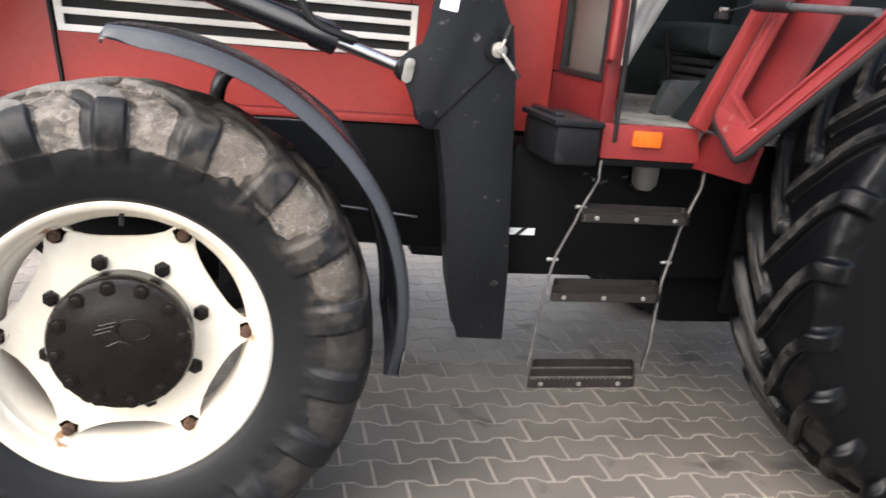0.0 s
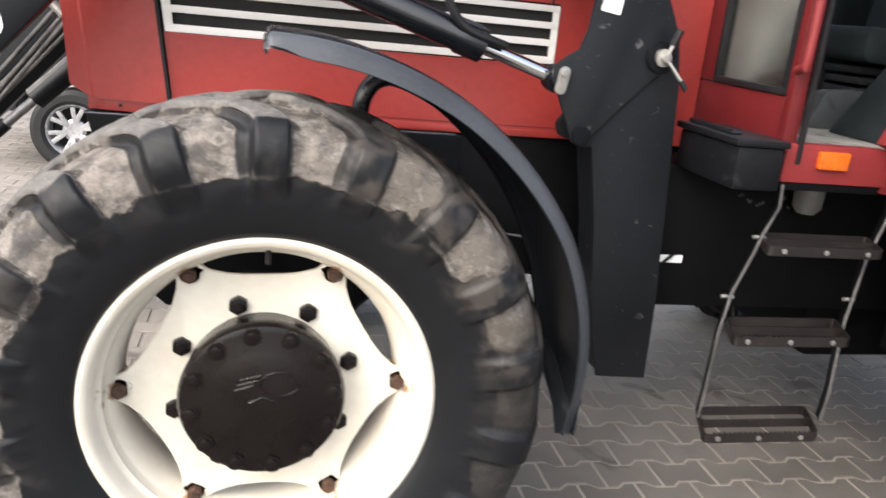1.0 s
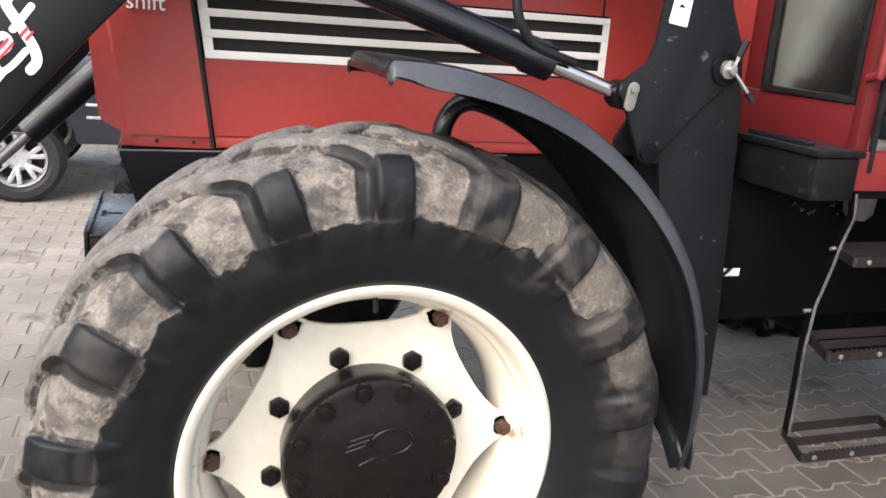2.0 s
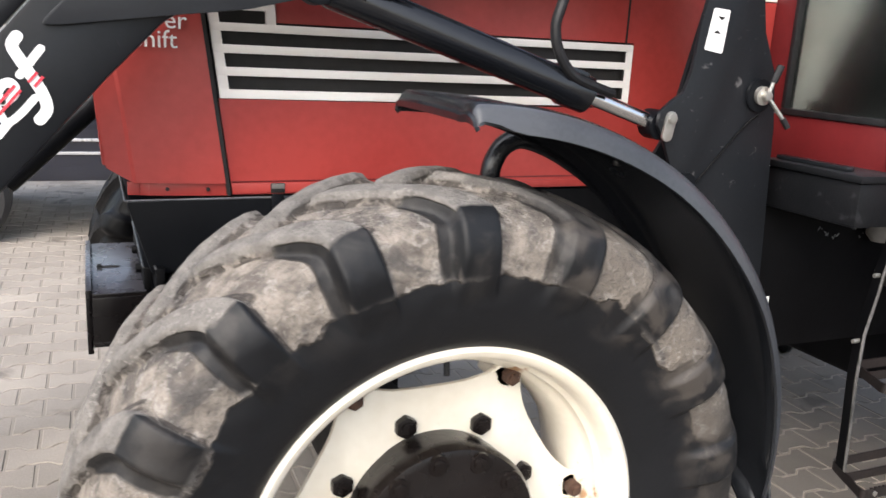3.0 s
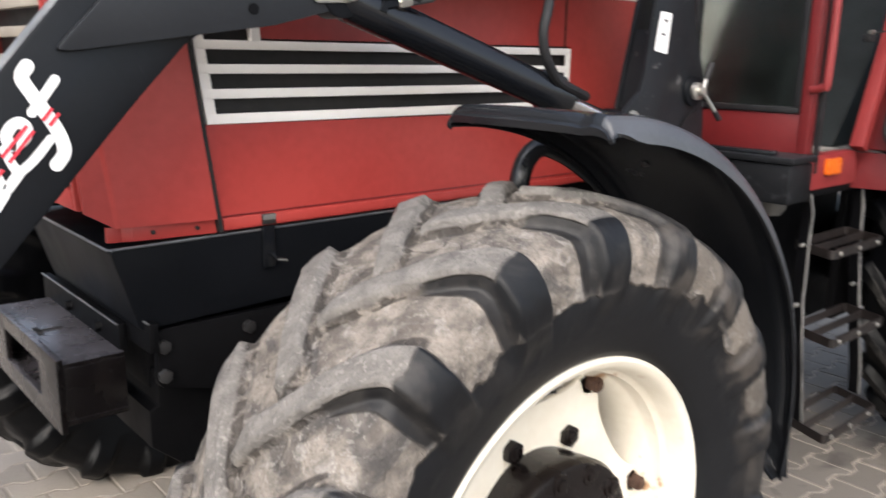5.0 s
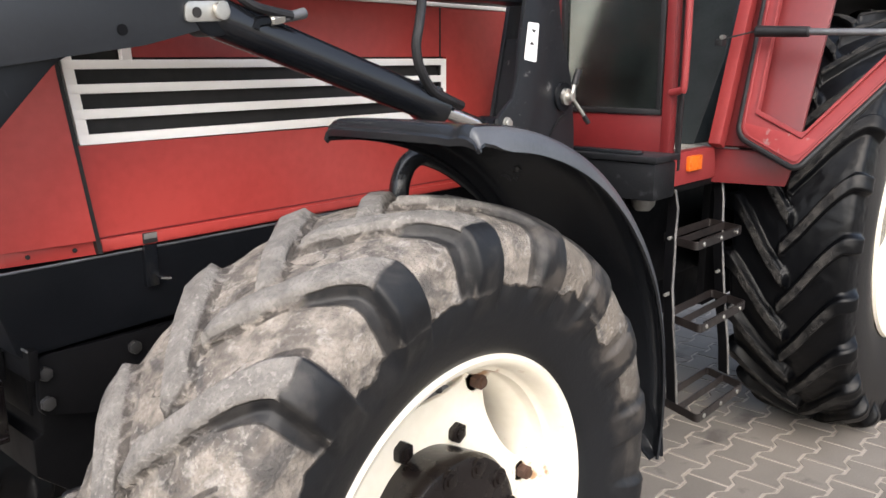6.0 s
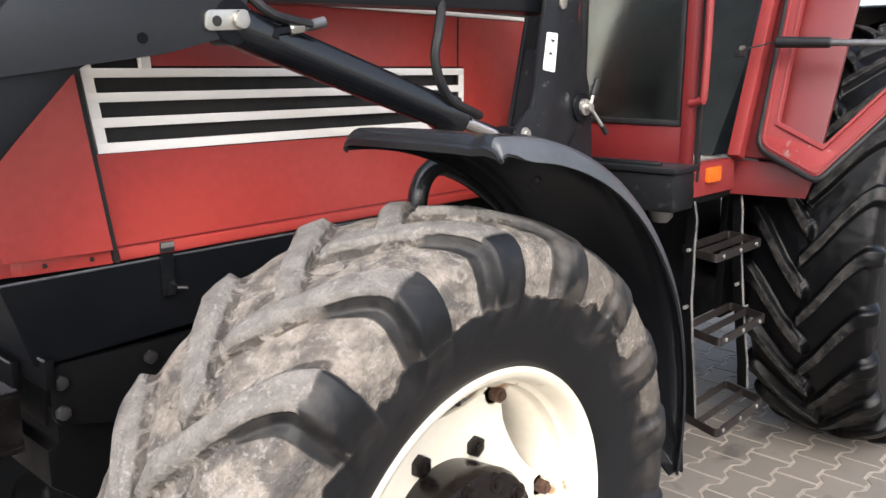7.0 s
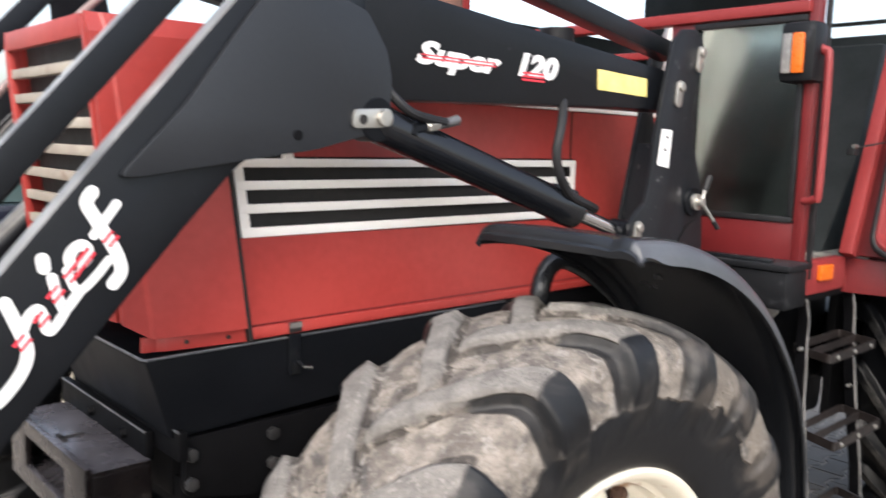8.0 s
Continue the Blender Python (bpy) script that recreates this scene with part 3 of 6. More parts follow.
def tyre(parent, hub, prof, lugs, lean, height, half, reach, r_fade, mat, label, flip, segs=720, phase=0.0, wear=0.0):
    """One skin: the profile (a, r) is turned round the axle and two staggered rows of leaning lugs are raised from it.
    half: half a lug's width at the middle and at the shoulder; reach: the a at which a lug stops leaning; r_fade: the radii between which it sinks into the side wall; wear: how far the trailing side of each lug is worn to a slope."""
    fine = []
    pts = [Vector((a, r)) for a, r in prof]
    for k in range(len(pts) - 1):
        p0, p1, p2, p3 = pts[max(k - 1, 0)], pts[k], pts[k + 1], pts[min(k + 2, len(pts) - 1)]
        steps = max(2, int((p2 - p1).length / 0.0065))
        for q in range(steps):
            t = q / steps
            fine.append(0.5 * ((2 * p1) + (p2 - p0) * t + (2 * p0 - 5 * p1 + 4 * p2 - p3) * t * t + (3 * p1 - p0 - 3 * p2 + p3) * t ** 3))
    fine.append(pts[-1])
    A = np.array([p.x for p in fine])
    R = np.array([p.y for p in fine])
    dA, dR = np.gradient(A), np.gradient(R)
    ln = np.hypot(dA, dR)
    NA, NR = -dR / ln, dA / ln
    if NR[len(NR) // 2] < 0:
        NA, NR = -NA, -NR
    def bend(a):
        f = np.clip(1 - a / reach, -0.02, 1.2)
        return np.where(a < 0.3 * reach, f, 0.7 * ((1 - a / reach) / 0.7).clip(0) ** 1.25)
    th = np.linspace(0, 2 * np.pi, segs, endpoint=False)[:, None] + (lean * bend(np.abs(A)) + phase)[None, :]
    lug = np.zeros((segs, len(A)))
    scoop = np.zeros((segs, len(A)))
    pitch = 2 * np.pi / lugs
    for side in (-1, 1):
        a = A * side
        f = bend(a)
        mid = lean * f + (0.5 * pitch if side > 0 else 0) + phase
        off = (th - mid + pitch / 2) % pitch - pitch / 2
        w = half[0] + (half[1] - half[0]) * np.clip(a / reach, 0, 1)
        d = np.abs(off) * np.maximum(R, 0.3) - w
        ahead = off * np.maximum(R, 0.3) - w
        behind = -off * np.maximum(R, 0.3) - w
        steep = smoothstep(0.0075, -0.0035, ahead) if wear == 0 else smoothstep(0.012, -0.009, ahead)
        worn = wear * smoothstep(0.0, 0.06, a) * smoothstep(1.05 * reach, 0.75 * reach, a)
        slope = (1 - worn) * smoothstep(0.0075, -0.0035, behind) + worn * smoothstep(0.034, -0.006, behind)
        ends = smoothstep(-0.024, -0.006, a) * np.where(a > 0.5 * reach, smoothstep(r_fade[0], r_fade[1], R), 1.0)
        lug = np.maximum(lug, steep * slope * ends)
        reach_out = 0.003 + 0.028 * smoothstep(0.05, reach, a)
        scoop = np.maximum(scoop, (off > 0) * smoothstep(-0.005, 0.002, ahead) * smoothstep(reach_out + 0.012, reach_out * 0.5, ahead) * ends * smoothstep(0.07, 0.135, a))
    rough = np.zeros_like(lug)
    for s in range(segs):
        for c in range(0, len(A)):
            if R[c] > r_fade[0]:
                v = (R[c] * math.cos(th[s, c]), A[c], R[c] * math.sin(th[s, c]))
                rough[s, c] = noise.noise((v[0] * 26, v[1] * 26, v[2] * 26)) * 0.0022 + noise.noise((v[0] * 70, v[1] * 70, v[2] * 70)) * 0.0010
    # on the trailing half dried mud fills the hollows near the shoulder almost to the lugs' tops
    fill = wear * 0.75 * smoothstep(0.0, 0.45, np.cos(th)) * smoothstep(0.02, 0.09, np.abs(A))[None, :] * smoothstep(r_fade[0] + 0.02, r_fade[1] + 0.01, R)[None, :]
    scoop = scoop * (1 - fill)
    out = (lug + (1 - lug) * fill) * height + rough - wear * scoop * 0.0025
    AA = (A + NA * out)
    RR = (R + NR * out)
    X, Y, Z = RR * np.cos(th), AA, RR * np.sin(th)
    low = Z < -hub[2]
    Y = np.where(low, Y * (1 + 0.8 * (-hub[2] - Z)), Y) * flip
    Z = np.where(low, -hub[2], Z)
    k = len(A)
    verts = np.stack([X, Y, Z], -1).reshape(-1, 3)
    i0 = np.arange(segs)[:, None] * k + np.arange(k - 1)[None, :]
    i1 = (np.arange(segs)[:, None] + 1) % segs * k + np.arange(k - 1)[None, :]
    quads = np.stack([i0, i1, i1 + 1, i0 + 1], -1).reshape(-1, 4)
    if flip > 0:
        quads = quads[:, ::-1]
    me = bpy.data.meshes.new("tyre")
    me.from_pydata(verts.tolist(), [], quads.tolist())
    me.attributes.new("lug", "FLOAT", "POINT").data.foreach_set("value", lug.reshape(-1).astype(np.float32))
    me.attributes.new("scoop", "FLOAT", "POINT").data.foreach_set("value", scoop.reshape(-1).astype(np.float32))
    me.materials.append(mat)
    for p in me.polygons:
        p.use_smooth = True
    ob = new("tyre", me)
    place(ob, parent, hub)
    return tagged(ob, label)


def front_wheel(hub, flip):
    """Cream eight-stud front wheel with a six-bolt rim; its outer side faces -y (flip 1) or +y (flip -1)."""
    rim_prof = [(-0.152, 0.355), (-0.160, 0.362), (-0.163, 0.371), (-0.157, 0.379), (-0.147, 0.378), (-0.141, 0.370), (-0.120, 0.362), (-0.110, 0.350), (0.02, 0.330),
                (0.110, 0.350), (0.14, 0.370), (0.154, 0.379), (0.162, 0.372), (0.150, 0.352), (0.12, 0.335), (0.03, 0.306), (-0.03, 0.310), (-0.070, 0.322), (-0.076, 0.329), (-0.082, 0.333),
                (-0.104, 0.336), (-0.110, 0.344), (-0.116, 0.347), (-0.136, 0.349), (-0.142, 0.352)]
    wheel = part("front_wheel", revolve(rim_prof, 96, closed=True, flip=flip), M_CREAM, tractor, "cream-painted steel wheel with a bolted disc", at=hub)
    prof = [(-0.150, 0.372), (-0.168, 0.392), (-0.184, 0.435), (-0.194, 0.485), (-0.194, 0.530), (-0.187, 0.570), (-0.168, 0.601), (-0.11, 0.621), (0, 0.628),
            (0.11, 0.621), (0.168, 0.601), (0.187, 0.570), (0.194, 0.530), (0.194, 0.485), (0.184, 0.435), (0.168, 0.392), (0.150, 0.372)]
    rubber = tyre(wheel, hub, prof, 18, radians(17), 0.025, (0.030, 0.035), 0.165, (0.455, 0.572), M_FRONTTYRE if flip > 0 else M_REARTYRE, "worn black tractor tyre with dried mud on its lugs", flip, 960 if flip > 0 else 360, radians(PHASE), 0.85)
    for th, n in ((122, 4), (60, 3), (20, 4)):
        for k in range(n):
            a0 = radians(th + 3.2 * k)
            c, o = Vector((math.cos(a0), 0, math.sin(a0))), Vector((-math.sin(a0), 0, math.cos(a0)))
            bm = bar(c * 0.432 + Vector((0, -0.181 * flip, 0)), c * 0.452 + Vector((0, -0.185 * flip, 0)), 0.006, 0.004, 0.001, up=o)
            part("raised_mark", bm, M_HOSE, wheel, at=hub)
    # disc: six bolted arms with hollow edges between them
    pts = []
    for k in range(6):
        a0 = radians(2 + 60 * k)
        for d, r in ((-4.5, 0.322), (4.5, 0.322), (8, 0.296), (14, 0.276), (21, 0.265), (30, 0.261), (39, 0.265), (46, 0.276), (52, 0.296)):
            pts.append((r * math.cos(a0 + radians(d)), r * math.sin(a0 + radians(d))))
    bm = prism(pts, 0, 0.012, 0.003)
    for v in bm.verts:
        r = math.hypot(v.co.x, v.co.z)
        dish = -0.030 - 0.022 * max(0, min(1, (r - 0.21) / 0.08))
        v.co.y = (v.co.y + dish) * flip
    part("wheel_disc", bm, M_CREAM, wheel, at=hub, smooth=25)
    bm = revolve([(-0.034, 0.0), (-0.034, 0.225), (-0.022, 0.235), (-0.018, 0.235), (-0.018, 0)], 48, flip=flip)
    part("disc_centre", bm, M_CREAM, wheel, at=hub)
    for k in range(6):
        a0 = radians(2 + 60 * k)
        c = Vector((0.308 * math.cos(a0), 0, 0.308 * math.sin(a0)))
        out = Vector((math.cos(a0), 0, math.sin(a0)))
        bm = bmesh.new()
        for lo, hi, wide in ((0.300, 0.336, 0.070), (0.290, 0.318, 0.046)):
            bar(out * ((lo + hi) / 2) - Vector((0, 0.036 * flip, 0)), out * ((lo + hi) / 2) + Vector((0, 0.035 * flip, 0)), wide, hi - lo, 0.007, bm, up=out)
        disc(c + Vector((0, -0.040 * flip, 0)), 0.027, 0.012 * flip, 20, 0.004, bm)
        part("rim_bracket", bm, M_CREAM, wheel, at=hub)
        bm = bmesh.new()
        disc(c + Vector((0, -0.052 * flip, 0)), 0.017, 0.022 * flip, 6, 0.003, bm)
        disc(c + Vector((0, -0.060 * flip, 0)), 0.010, 0.020 * flip, 10, 0.002, bm)
        part("rim_bolt", bm, M_RUST, wheel, "rusty bolt with a rust run", at=hub)
    for k in range(8):
        a0 = radians(17.3 + 45 * k)
        c = Vector((0.2 * math.cos(a0), 0, 0.2 * math.sin(a0)))
        bm = bmesh.new()
        disc(c + Vector((0, -0.034 * flip, 0)), 0.025, 0.006 * flip, 14, 0.002, bm)
        disc(c + Vector((0, -0.039 * flip, 0)), 0.0225, 0.022 * flip, 6, 0.004, bm)
        disc(c + Vector((0, -0.058 * flip, 0)), 0.012, 0.007 * flip, 10, 0.002, bm)
        part("wheel_nut", bm, M_HUB, wheel, at=hub)
    hub_prof = [(-0.03, 0), (-0.03, 0.172), (-0.06, 0.175), (-0.10, 0.179), (-0.122, 0.181), (-0.134, 0.175), (-0.139, 0.162), (-0.139, 0.122), (-0.143, 0.114), (-0.145, 0)]
    part("hub_cap", revolve(hub_prof, 72, flip=flip), M_HUB, wheel, "brown-black planetary hub cover", at=hub)
    for k in range(12):
        a0 = radians(10 + 30 * k)
        c = Vector((0.155 * math.cos(a0), -0.133 * flip, 0.155 * math.sin(a0)))
        bm = disc(c, 0.0135, 0.014 * flip, 6, 0.003)
        disc(c, 0.020, 0.009 * flip, 16, 0.003, bm)
        part("hub_bolt", bm, M_HUB, wheel, at=hub)
    bm = bmesh.new()
    for x0, x1, z in ((-0.05, -0.005, 0.062), (-0.055, -0.012, 0.050), (-0.06, -0.02, 0.038)):
        tube([(x0, -0.145 * flip, z - 0.008), (x1, -0.145 * flip, z + 0.004)], 0.0022, 6, bm)
    ell = [(0.035 + 0.042 * math.cos(t / 20 * 2 * math.pi), -0.145 * flip, 0.045 + 0.028 * math.sin(t / 20 * 2 * math.pi)) for t in range(21)]
    tube(ell, 0.0025, 6, bm)
    tube([(-0.03, -0.145 * flip, 0.0), (0.0, -0.145 * flip, 0.014), (0.03, -0.145 * flip, 0.002)], 0.0025, 6, bm)
    part("cast_mark", bm, M_HUB, wheel, at=hub)
    bm = tube([(0.0, -0.06 * flip, 0.338), (0.0, -0.085 * flip, 0.325), (0.0, -0.088 * flip, 0.300)], 0.006, 8)
    part("valve_stem", bm, M_HOSE, wheel, at=hub)
    return wheel


front_wheel(FRONT_HUB, 1)
front_wheel((FRONT_HUB[0] + 0.05, mirrored(FRONT_HUB[1]) + 0.05, FRONT_HUB[2]), -1)


def rear_wheel(hub, flip):
    rim_prof = [(-0.20, 0.430), (-0.212, 0.445), (-0.212, 0.458), (-0.200, 0.464), (-0.19, 0.452), (-0.16, 0.440), (-0.12, 0.415), (0.12, 0.415), (0.19, 0.452), (0.2, 0.464), (0.212, 0.455), (0.2, 0.430),
                (0.1, 0.40), (-0.1, 0.40), (-0.15, 0.42)]
    wheel = part("rear_wheel", revolve(rim_prof, 96, closed=True, flip=flip), M_CREAM, tractor, "large cream rear wheel", at=hub)
    prof = [(-0.192, 0.455), (-0.207, 0.50), (-0.221, 0.58), (-0.224, 0.66), (-0.220, 0.73), (-0.210, 0.778), (-0.188, 0.806), (-0.1, 0.822), (0, 0.828)]
    prof += [(-a, r) for a, r in prof[-2::-1]]
    tyre(wheel, hub, prof, 24, radians(17), 0.036, (0.025, 0.029), 0.19, (0.725, 0.785), M_REARTYRE, "black rear tractor tyre with deep lugs", flip, 840 if flip > 0 else 360, radians(11.0))
    bm = revolve([(-0.02, 0), (-0.02, 0.16), (0.02, 0.30), (0.0, 0.405), (0.012, 0.405), (0.032, 0.30), (-0.008, 0.16), (-0.008, 0)], 64, flip=flip)
    part("wheel_disc", bm, M_CREAM, wheel, at=hub)
    part("hub_cap", revolve([(-0.02, 0.13), (-0.10, 0.12), (-0.11, 0.10), (-0.11, 0)], 32, flip=flip), M_HUB, wheel, at=hub)
    return wheel


rear_wheel(REAR_HUB, 1)
rear_wheel((REAR_HUB[0], mirrored(REAR_HUB[1]), REAR_HUB[2]), -1)

# -- bonnet


def bonnet_side(y, name, sgn):
    """One long side panel, from the front seam to the cab, with its louvred opening."""
    t = 0.012 * sgn
    x0, x1, xr = -0.232, 0.88, 1.37
    bm = bmesh.new()
    # panel below, behind and above the louvres
    prism([(-0.2145, 1.095), (xr, 1.105), (xr, 1.3195), (-0.2445, 1.3195)], y, y + t, 0.0, bm)
    prism([(x1, 1.320), (xr, 1.320), (xr, 1.640), (x1, 1.640)], y, y + t, 0.0, bm)
    prism([(-0.113, 1.495), (x1 - 0.0, 1.500), (x1 - 0.0, 1.640), (-0.113, 1.640)], y, y + t, 0.0, bm)
    panel = part(name, bm, M_RED, tractor, "faded red sheet-metal bonnet side panel")
    # the raised fold along its foot
    part("lower_fold", prism([(-0.215, 1.098), (1.0, 1.106), (1.0, 1.122), (-0.216, 1.122)], y - 0.004 * sgn, y + 0.004 * sgn, 0.002), M_RED, panel)
    # dark strip painted as the soft shadow line above the fold
    part("fold_groove", prism([(-0.217, 1.1235), (1.0, 1.1315), (1.0, 1.1355), (-0.217, 1.1275)], y - 0.0008 * sgn, y + 0.002 * sgn, 0), M_CABDARK, panel)
    # white louvre frame with three long slots and a short one
    bm = bmesh.new()
    def edge(z):
        return -0.2395 - 0.14 * (z - 1.3205)
    for z0, z1 in ((1.3205, 1.3410), (1.3720, 1.3915), (1.4225, 1.4415), (1.4710, 1.4895)):
        prism([(edge(z0), z0), (x1 - 0.004, z0 + 0.005), (x1 - 0.004, z1 + 0.005), (edge(z1), z1)], y - 0.004 * sgn, y + t, 0.002, bm)
    prism([(edge(1.321) - 0.001, 1.321), (edge(1.321) + 0.022, 1.321), (edge(1.535) + 0.022, 1.535), (edge(1.535) - 0.001, 1.535)], y - 0.0035 * sgn, y + t - 0.001 * sgn, 0.0, bm)
    prism([(x1 - 0.024, 1.3260), (x1 - 0.003, 1.3260), (x1 - 0.003, 1.4940), (x1 - 0.024, 1.4940)], y - 0.0035 * sgn, y + t - 0.001 * sgn, 0.0, bm)
    prism([(-0.135, 1.489), (-0.1135, 1.489), (-0.117, 1.535), (-0.138, 1.535)], y - 0.0035 * sgn, y + t, 0.0, bm)
    prism([(edge(1.522), 1.519), (-0.120, 1.519), (-0.125, 1.64), (edge(1.64) + 0.01, 1.64)], y - 0.001 * sgn, y + t, 0.0, bm)
    part("louvre_frame", bm, M_WHITE, panel, "cream-white louvre frame with chipped red edges")
    part("dark_backing", box(x0 - 0.03, x1, *sorted((y + 0.016 * sgn, y + 0.030 * sgn)), 1.31, 1.56, 0), M_DARK, panel)
    part("seam_strip", prism([(xr - 0.52, 1.3), (xr - 0.514, 1.3), (xr - 0.514, 1.64), (xr - 0.52, 1.64)], y - 0.001 * sgn, y + 0.006 * sgn, 0), M_DARK, panel)
    part("white_top_line", box(-0.20, xr, *sorted((y - 0.003 * sgn, y + t)), 1.641, 1.653, 0.002), M_WHITE, panel, "thin white line along the bonnet's shoulder")
    part("upper_mesh", box(-0.20, xr, *sorted((y + 0.006 * sgn, y + t)), 1.655, 1.70, 0), M_MESH, panel, "black wire mesh vent")
    return panel


bonnet_side(SIDE, "bonnet_side", 1)
bonnet_side(mirrored(SIDE), "bonnet_side", -1)


def front_cowl():
    """Bent front end of the bonnet with its slatted nose."""
    nose = -0.491
    cowl = None
    for sgn in (1, -1):
        near = [(-0.228, SIDE - 0.001), (-0.30, SIDE + 0.004), (-0.425, SIDE + 0.022), (-0.434, SIDE + 0.027), (nose, SIDE + 0.030)]
        lean = [0.135, 0.135, 0.135, 0.13, 0.085]
        if sgn < 0:
            near = [(x, mirrored(y)) for x, y in near]
        bm = bmesh.new()
        layers = []
        for z in (1.124, 1.126, 1.64, 1.72, 1.755):
            layers.append([bm.verts.new((x - k * (z - 1.145), y + sgn * (0.02 if z > 1.75 else 0.004 if z > 1.7 else 0), z + (0.034 if x == nose and z < 1.2 else 0))) for (x, y), k in zip(near, lean)])
        for p, q in zip(layers, layers[1:]):
            for i in range(len(near) - 1):
                bm.faces.new((p[i], p[i + 1], q[i + 1], q[i]))
        bmesh.ops.recalc_face_normals(bm, faces=bm.faces)
        bmesh.ops.solidify(bm, geom=bm.faces, thickness=0.010 * sgn)
        side = part("cowl_side", bm, M_RED, tractor if cowl is None else cowl, "red bonnet nose with bent side panels" if cowl is None else "", smooth=12)
        cowl = cowl or side
        bm = bmesh.new()
        lip = [(-0.226, SIDE + 0.004), (-0.40, SIDE + 0.022), (-0.418, SIDE + 0.030), (nose + 0.045, SIDE + 0.034)]
        if sgn < 0:
            lip = [(x, mirrored(y)) for x, y in lip]
        for p, q in zip(lip, lip[1:]):
            prism([(p[0], p[1]), (q[0], q[1]), (q[0], q[1] + 0.01 * sgn), (p[0], p[1] + 0.01 * sgn)], 1.092, 1.1235, 0.001, bm, axis="z")
        part("lower_lip", bm, M_RED, cowl)
        ya, yb = sorted((SIDE - 0.0118 if sgn > 0 else mirrored(SIDE - 0.0118), SIDE + 0.02 if sgn > 0 else mirrored(SIDE + 0.02)))
        part("seam_gap", prism([(-0.2275, 1.095), (-0.2185, 1.095), (-0.2925, 1.64), (-0.3015, 1.64)], ya, yb, 0), M_DARK, cowl)
        yc = SIDE + 0.0235 if sgn > 0 else mirrored(SIDE + 0.0235)
        part("crease", tube([(-0.430 + 0.0027, yc, 1.126), (-0.430 - 0.064, yc, 1.64)], 0.0016, 6), M_CABDARK, cowl)
        for x in (-0.27, -0.36):
            yb = SIDE + (0.006 if x > -0.3 else 0.016)
            part("screw", disc((x, yb if sgn > 0 else mirrored(yb), 1.108), 0.005, 0.004 * sgn, 8, 0.001), M_DARK, cowl)
    y0, y1 = SIDE + 0.031, mirrored(SIDE + 0.031)

    def face(za, zb, ya, yb, out, deep):
        """A piece of the leaning nose, between two heights and two sides."""
        xa, xb = nose - 0.085 * (za - 1.145), nose - 0.085 * (zb - 1.145)
        return prism([(xa - out, za), (xb - out, zb), (xb + deep, zb), (xa + deep, za)], ya, yb, 0.003)
    part("nose_frame", merge(merge(merge(face(1.16, 1.75, y0 + 0.011, y0 + 0.024, 0.004, 0.012), face(1.16, 1.75, y1 - 0.024, y1 - 0.011, 0.004, 0.012)), face(1.715, 1.756, y0 + 0.0245, y1 - 0.0245, 0.005, 0.012)), face(1.16, 1.20, y0 + 0.0245, y1 - 0.0245, 0.005, 0.012)), M_RED, cowl)
    part("nose_backing", face(1.16, 1.75, y0 + 0.012, y1 - 0.012, -0.04, 0.05), M_DARK, cowl)
    for k in range(9):
        z = 1.213 + 0.055 * k
        part("nose_slat", face(z, z + 0.021, y0 + 0.024, y1 - 0.024, 0.001, 0.02), M_SLAT, cowl, "dirty cream nose slat")
    return cowl


front_cowl()
top = prism([(SIDE + 0.005, 1.70), (SIDE + 0.03, 1.735), (SIDE + 0.10, 1.752), (mirrored(SIDE + 0.10), 1.752), (mirrored(SIDE + 0.03), 1.735), (mirrored(SIDE + 0.005), 1.70)], -0.49, 1.37, 0.004, axis="x")
part("bonnet_top", top, M_RED, tractor, "red bonnet top")
# plinth, engine and gearbox
part("side_plate", prism(rounded([(-0.452, 1.082), (0.62, 1.092), (0.62, 0.93), (0.2, 0.93), (-0.40, 0.905)], 0.012), SIDE + 0.01, mirrored(SIDE + 0.01), 0.006), M_BLACK, tractor, "black radiator and battery surround")
# pale tube painted in for the highlight along the surround's top edges
part("worn_edge", tube([(-0.451, mirrored(SIDE + 0.02), 1.082), (-0.453, SIDE + 0.022, 1.082), (-0.447, SIDE + 0.009, 1.083), (0.60, SIDE + 0.009, 1.092)], 0.0032, 8), M_TUBE, tractor, "pale highlight line along the radiator surround's top edges")
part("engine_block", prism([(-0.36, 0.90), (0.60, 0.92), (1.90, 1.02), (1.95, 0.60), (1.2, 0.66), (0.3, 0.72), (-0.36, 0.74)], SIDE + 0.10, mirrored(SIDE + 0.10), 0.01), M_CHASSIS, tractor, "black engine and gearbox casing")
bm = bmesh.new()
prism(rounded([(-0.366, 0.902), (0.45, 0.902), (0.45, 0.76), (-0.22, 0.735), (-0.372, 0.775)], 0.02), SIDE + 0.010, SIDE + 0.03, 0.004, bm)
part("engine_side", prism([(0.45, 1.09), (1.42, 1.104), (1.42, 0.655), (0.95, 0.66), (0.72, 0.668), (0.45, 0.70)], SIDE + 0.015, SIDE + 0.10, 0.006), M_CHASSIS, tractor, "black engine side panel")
part("control_rod", tube([(0.55, SIDE + 0.0, 0.815), (0.93, SIDE - 0.005, 0.775)], 0.004, 8), M_TUBE, tractor, "thin steel control rod")
bracket = part("loader_bracket", bm, M_CHASSIS, tractor, "black bolted loader bracket")
for x, z in ((-0.357, 0.865), (-0.357, 0.80), (-0.16, 0.87), (-0.16, 0.80)):
    b = disc((x, SIDE + 0.010, z), 0.016, 0.014, 6, 0.003)
    part("bolt", b, M_BOLT, bracket)
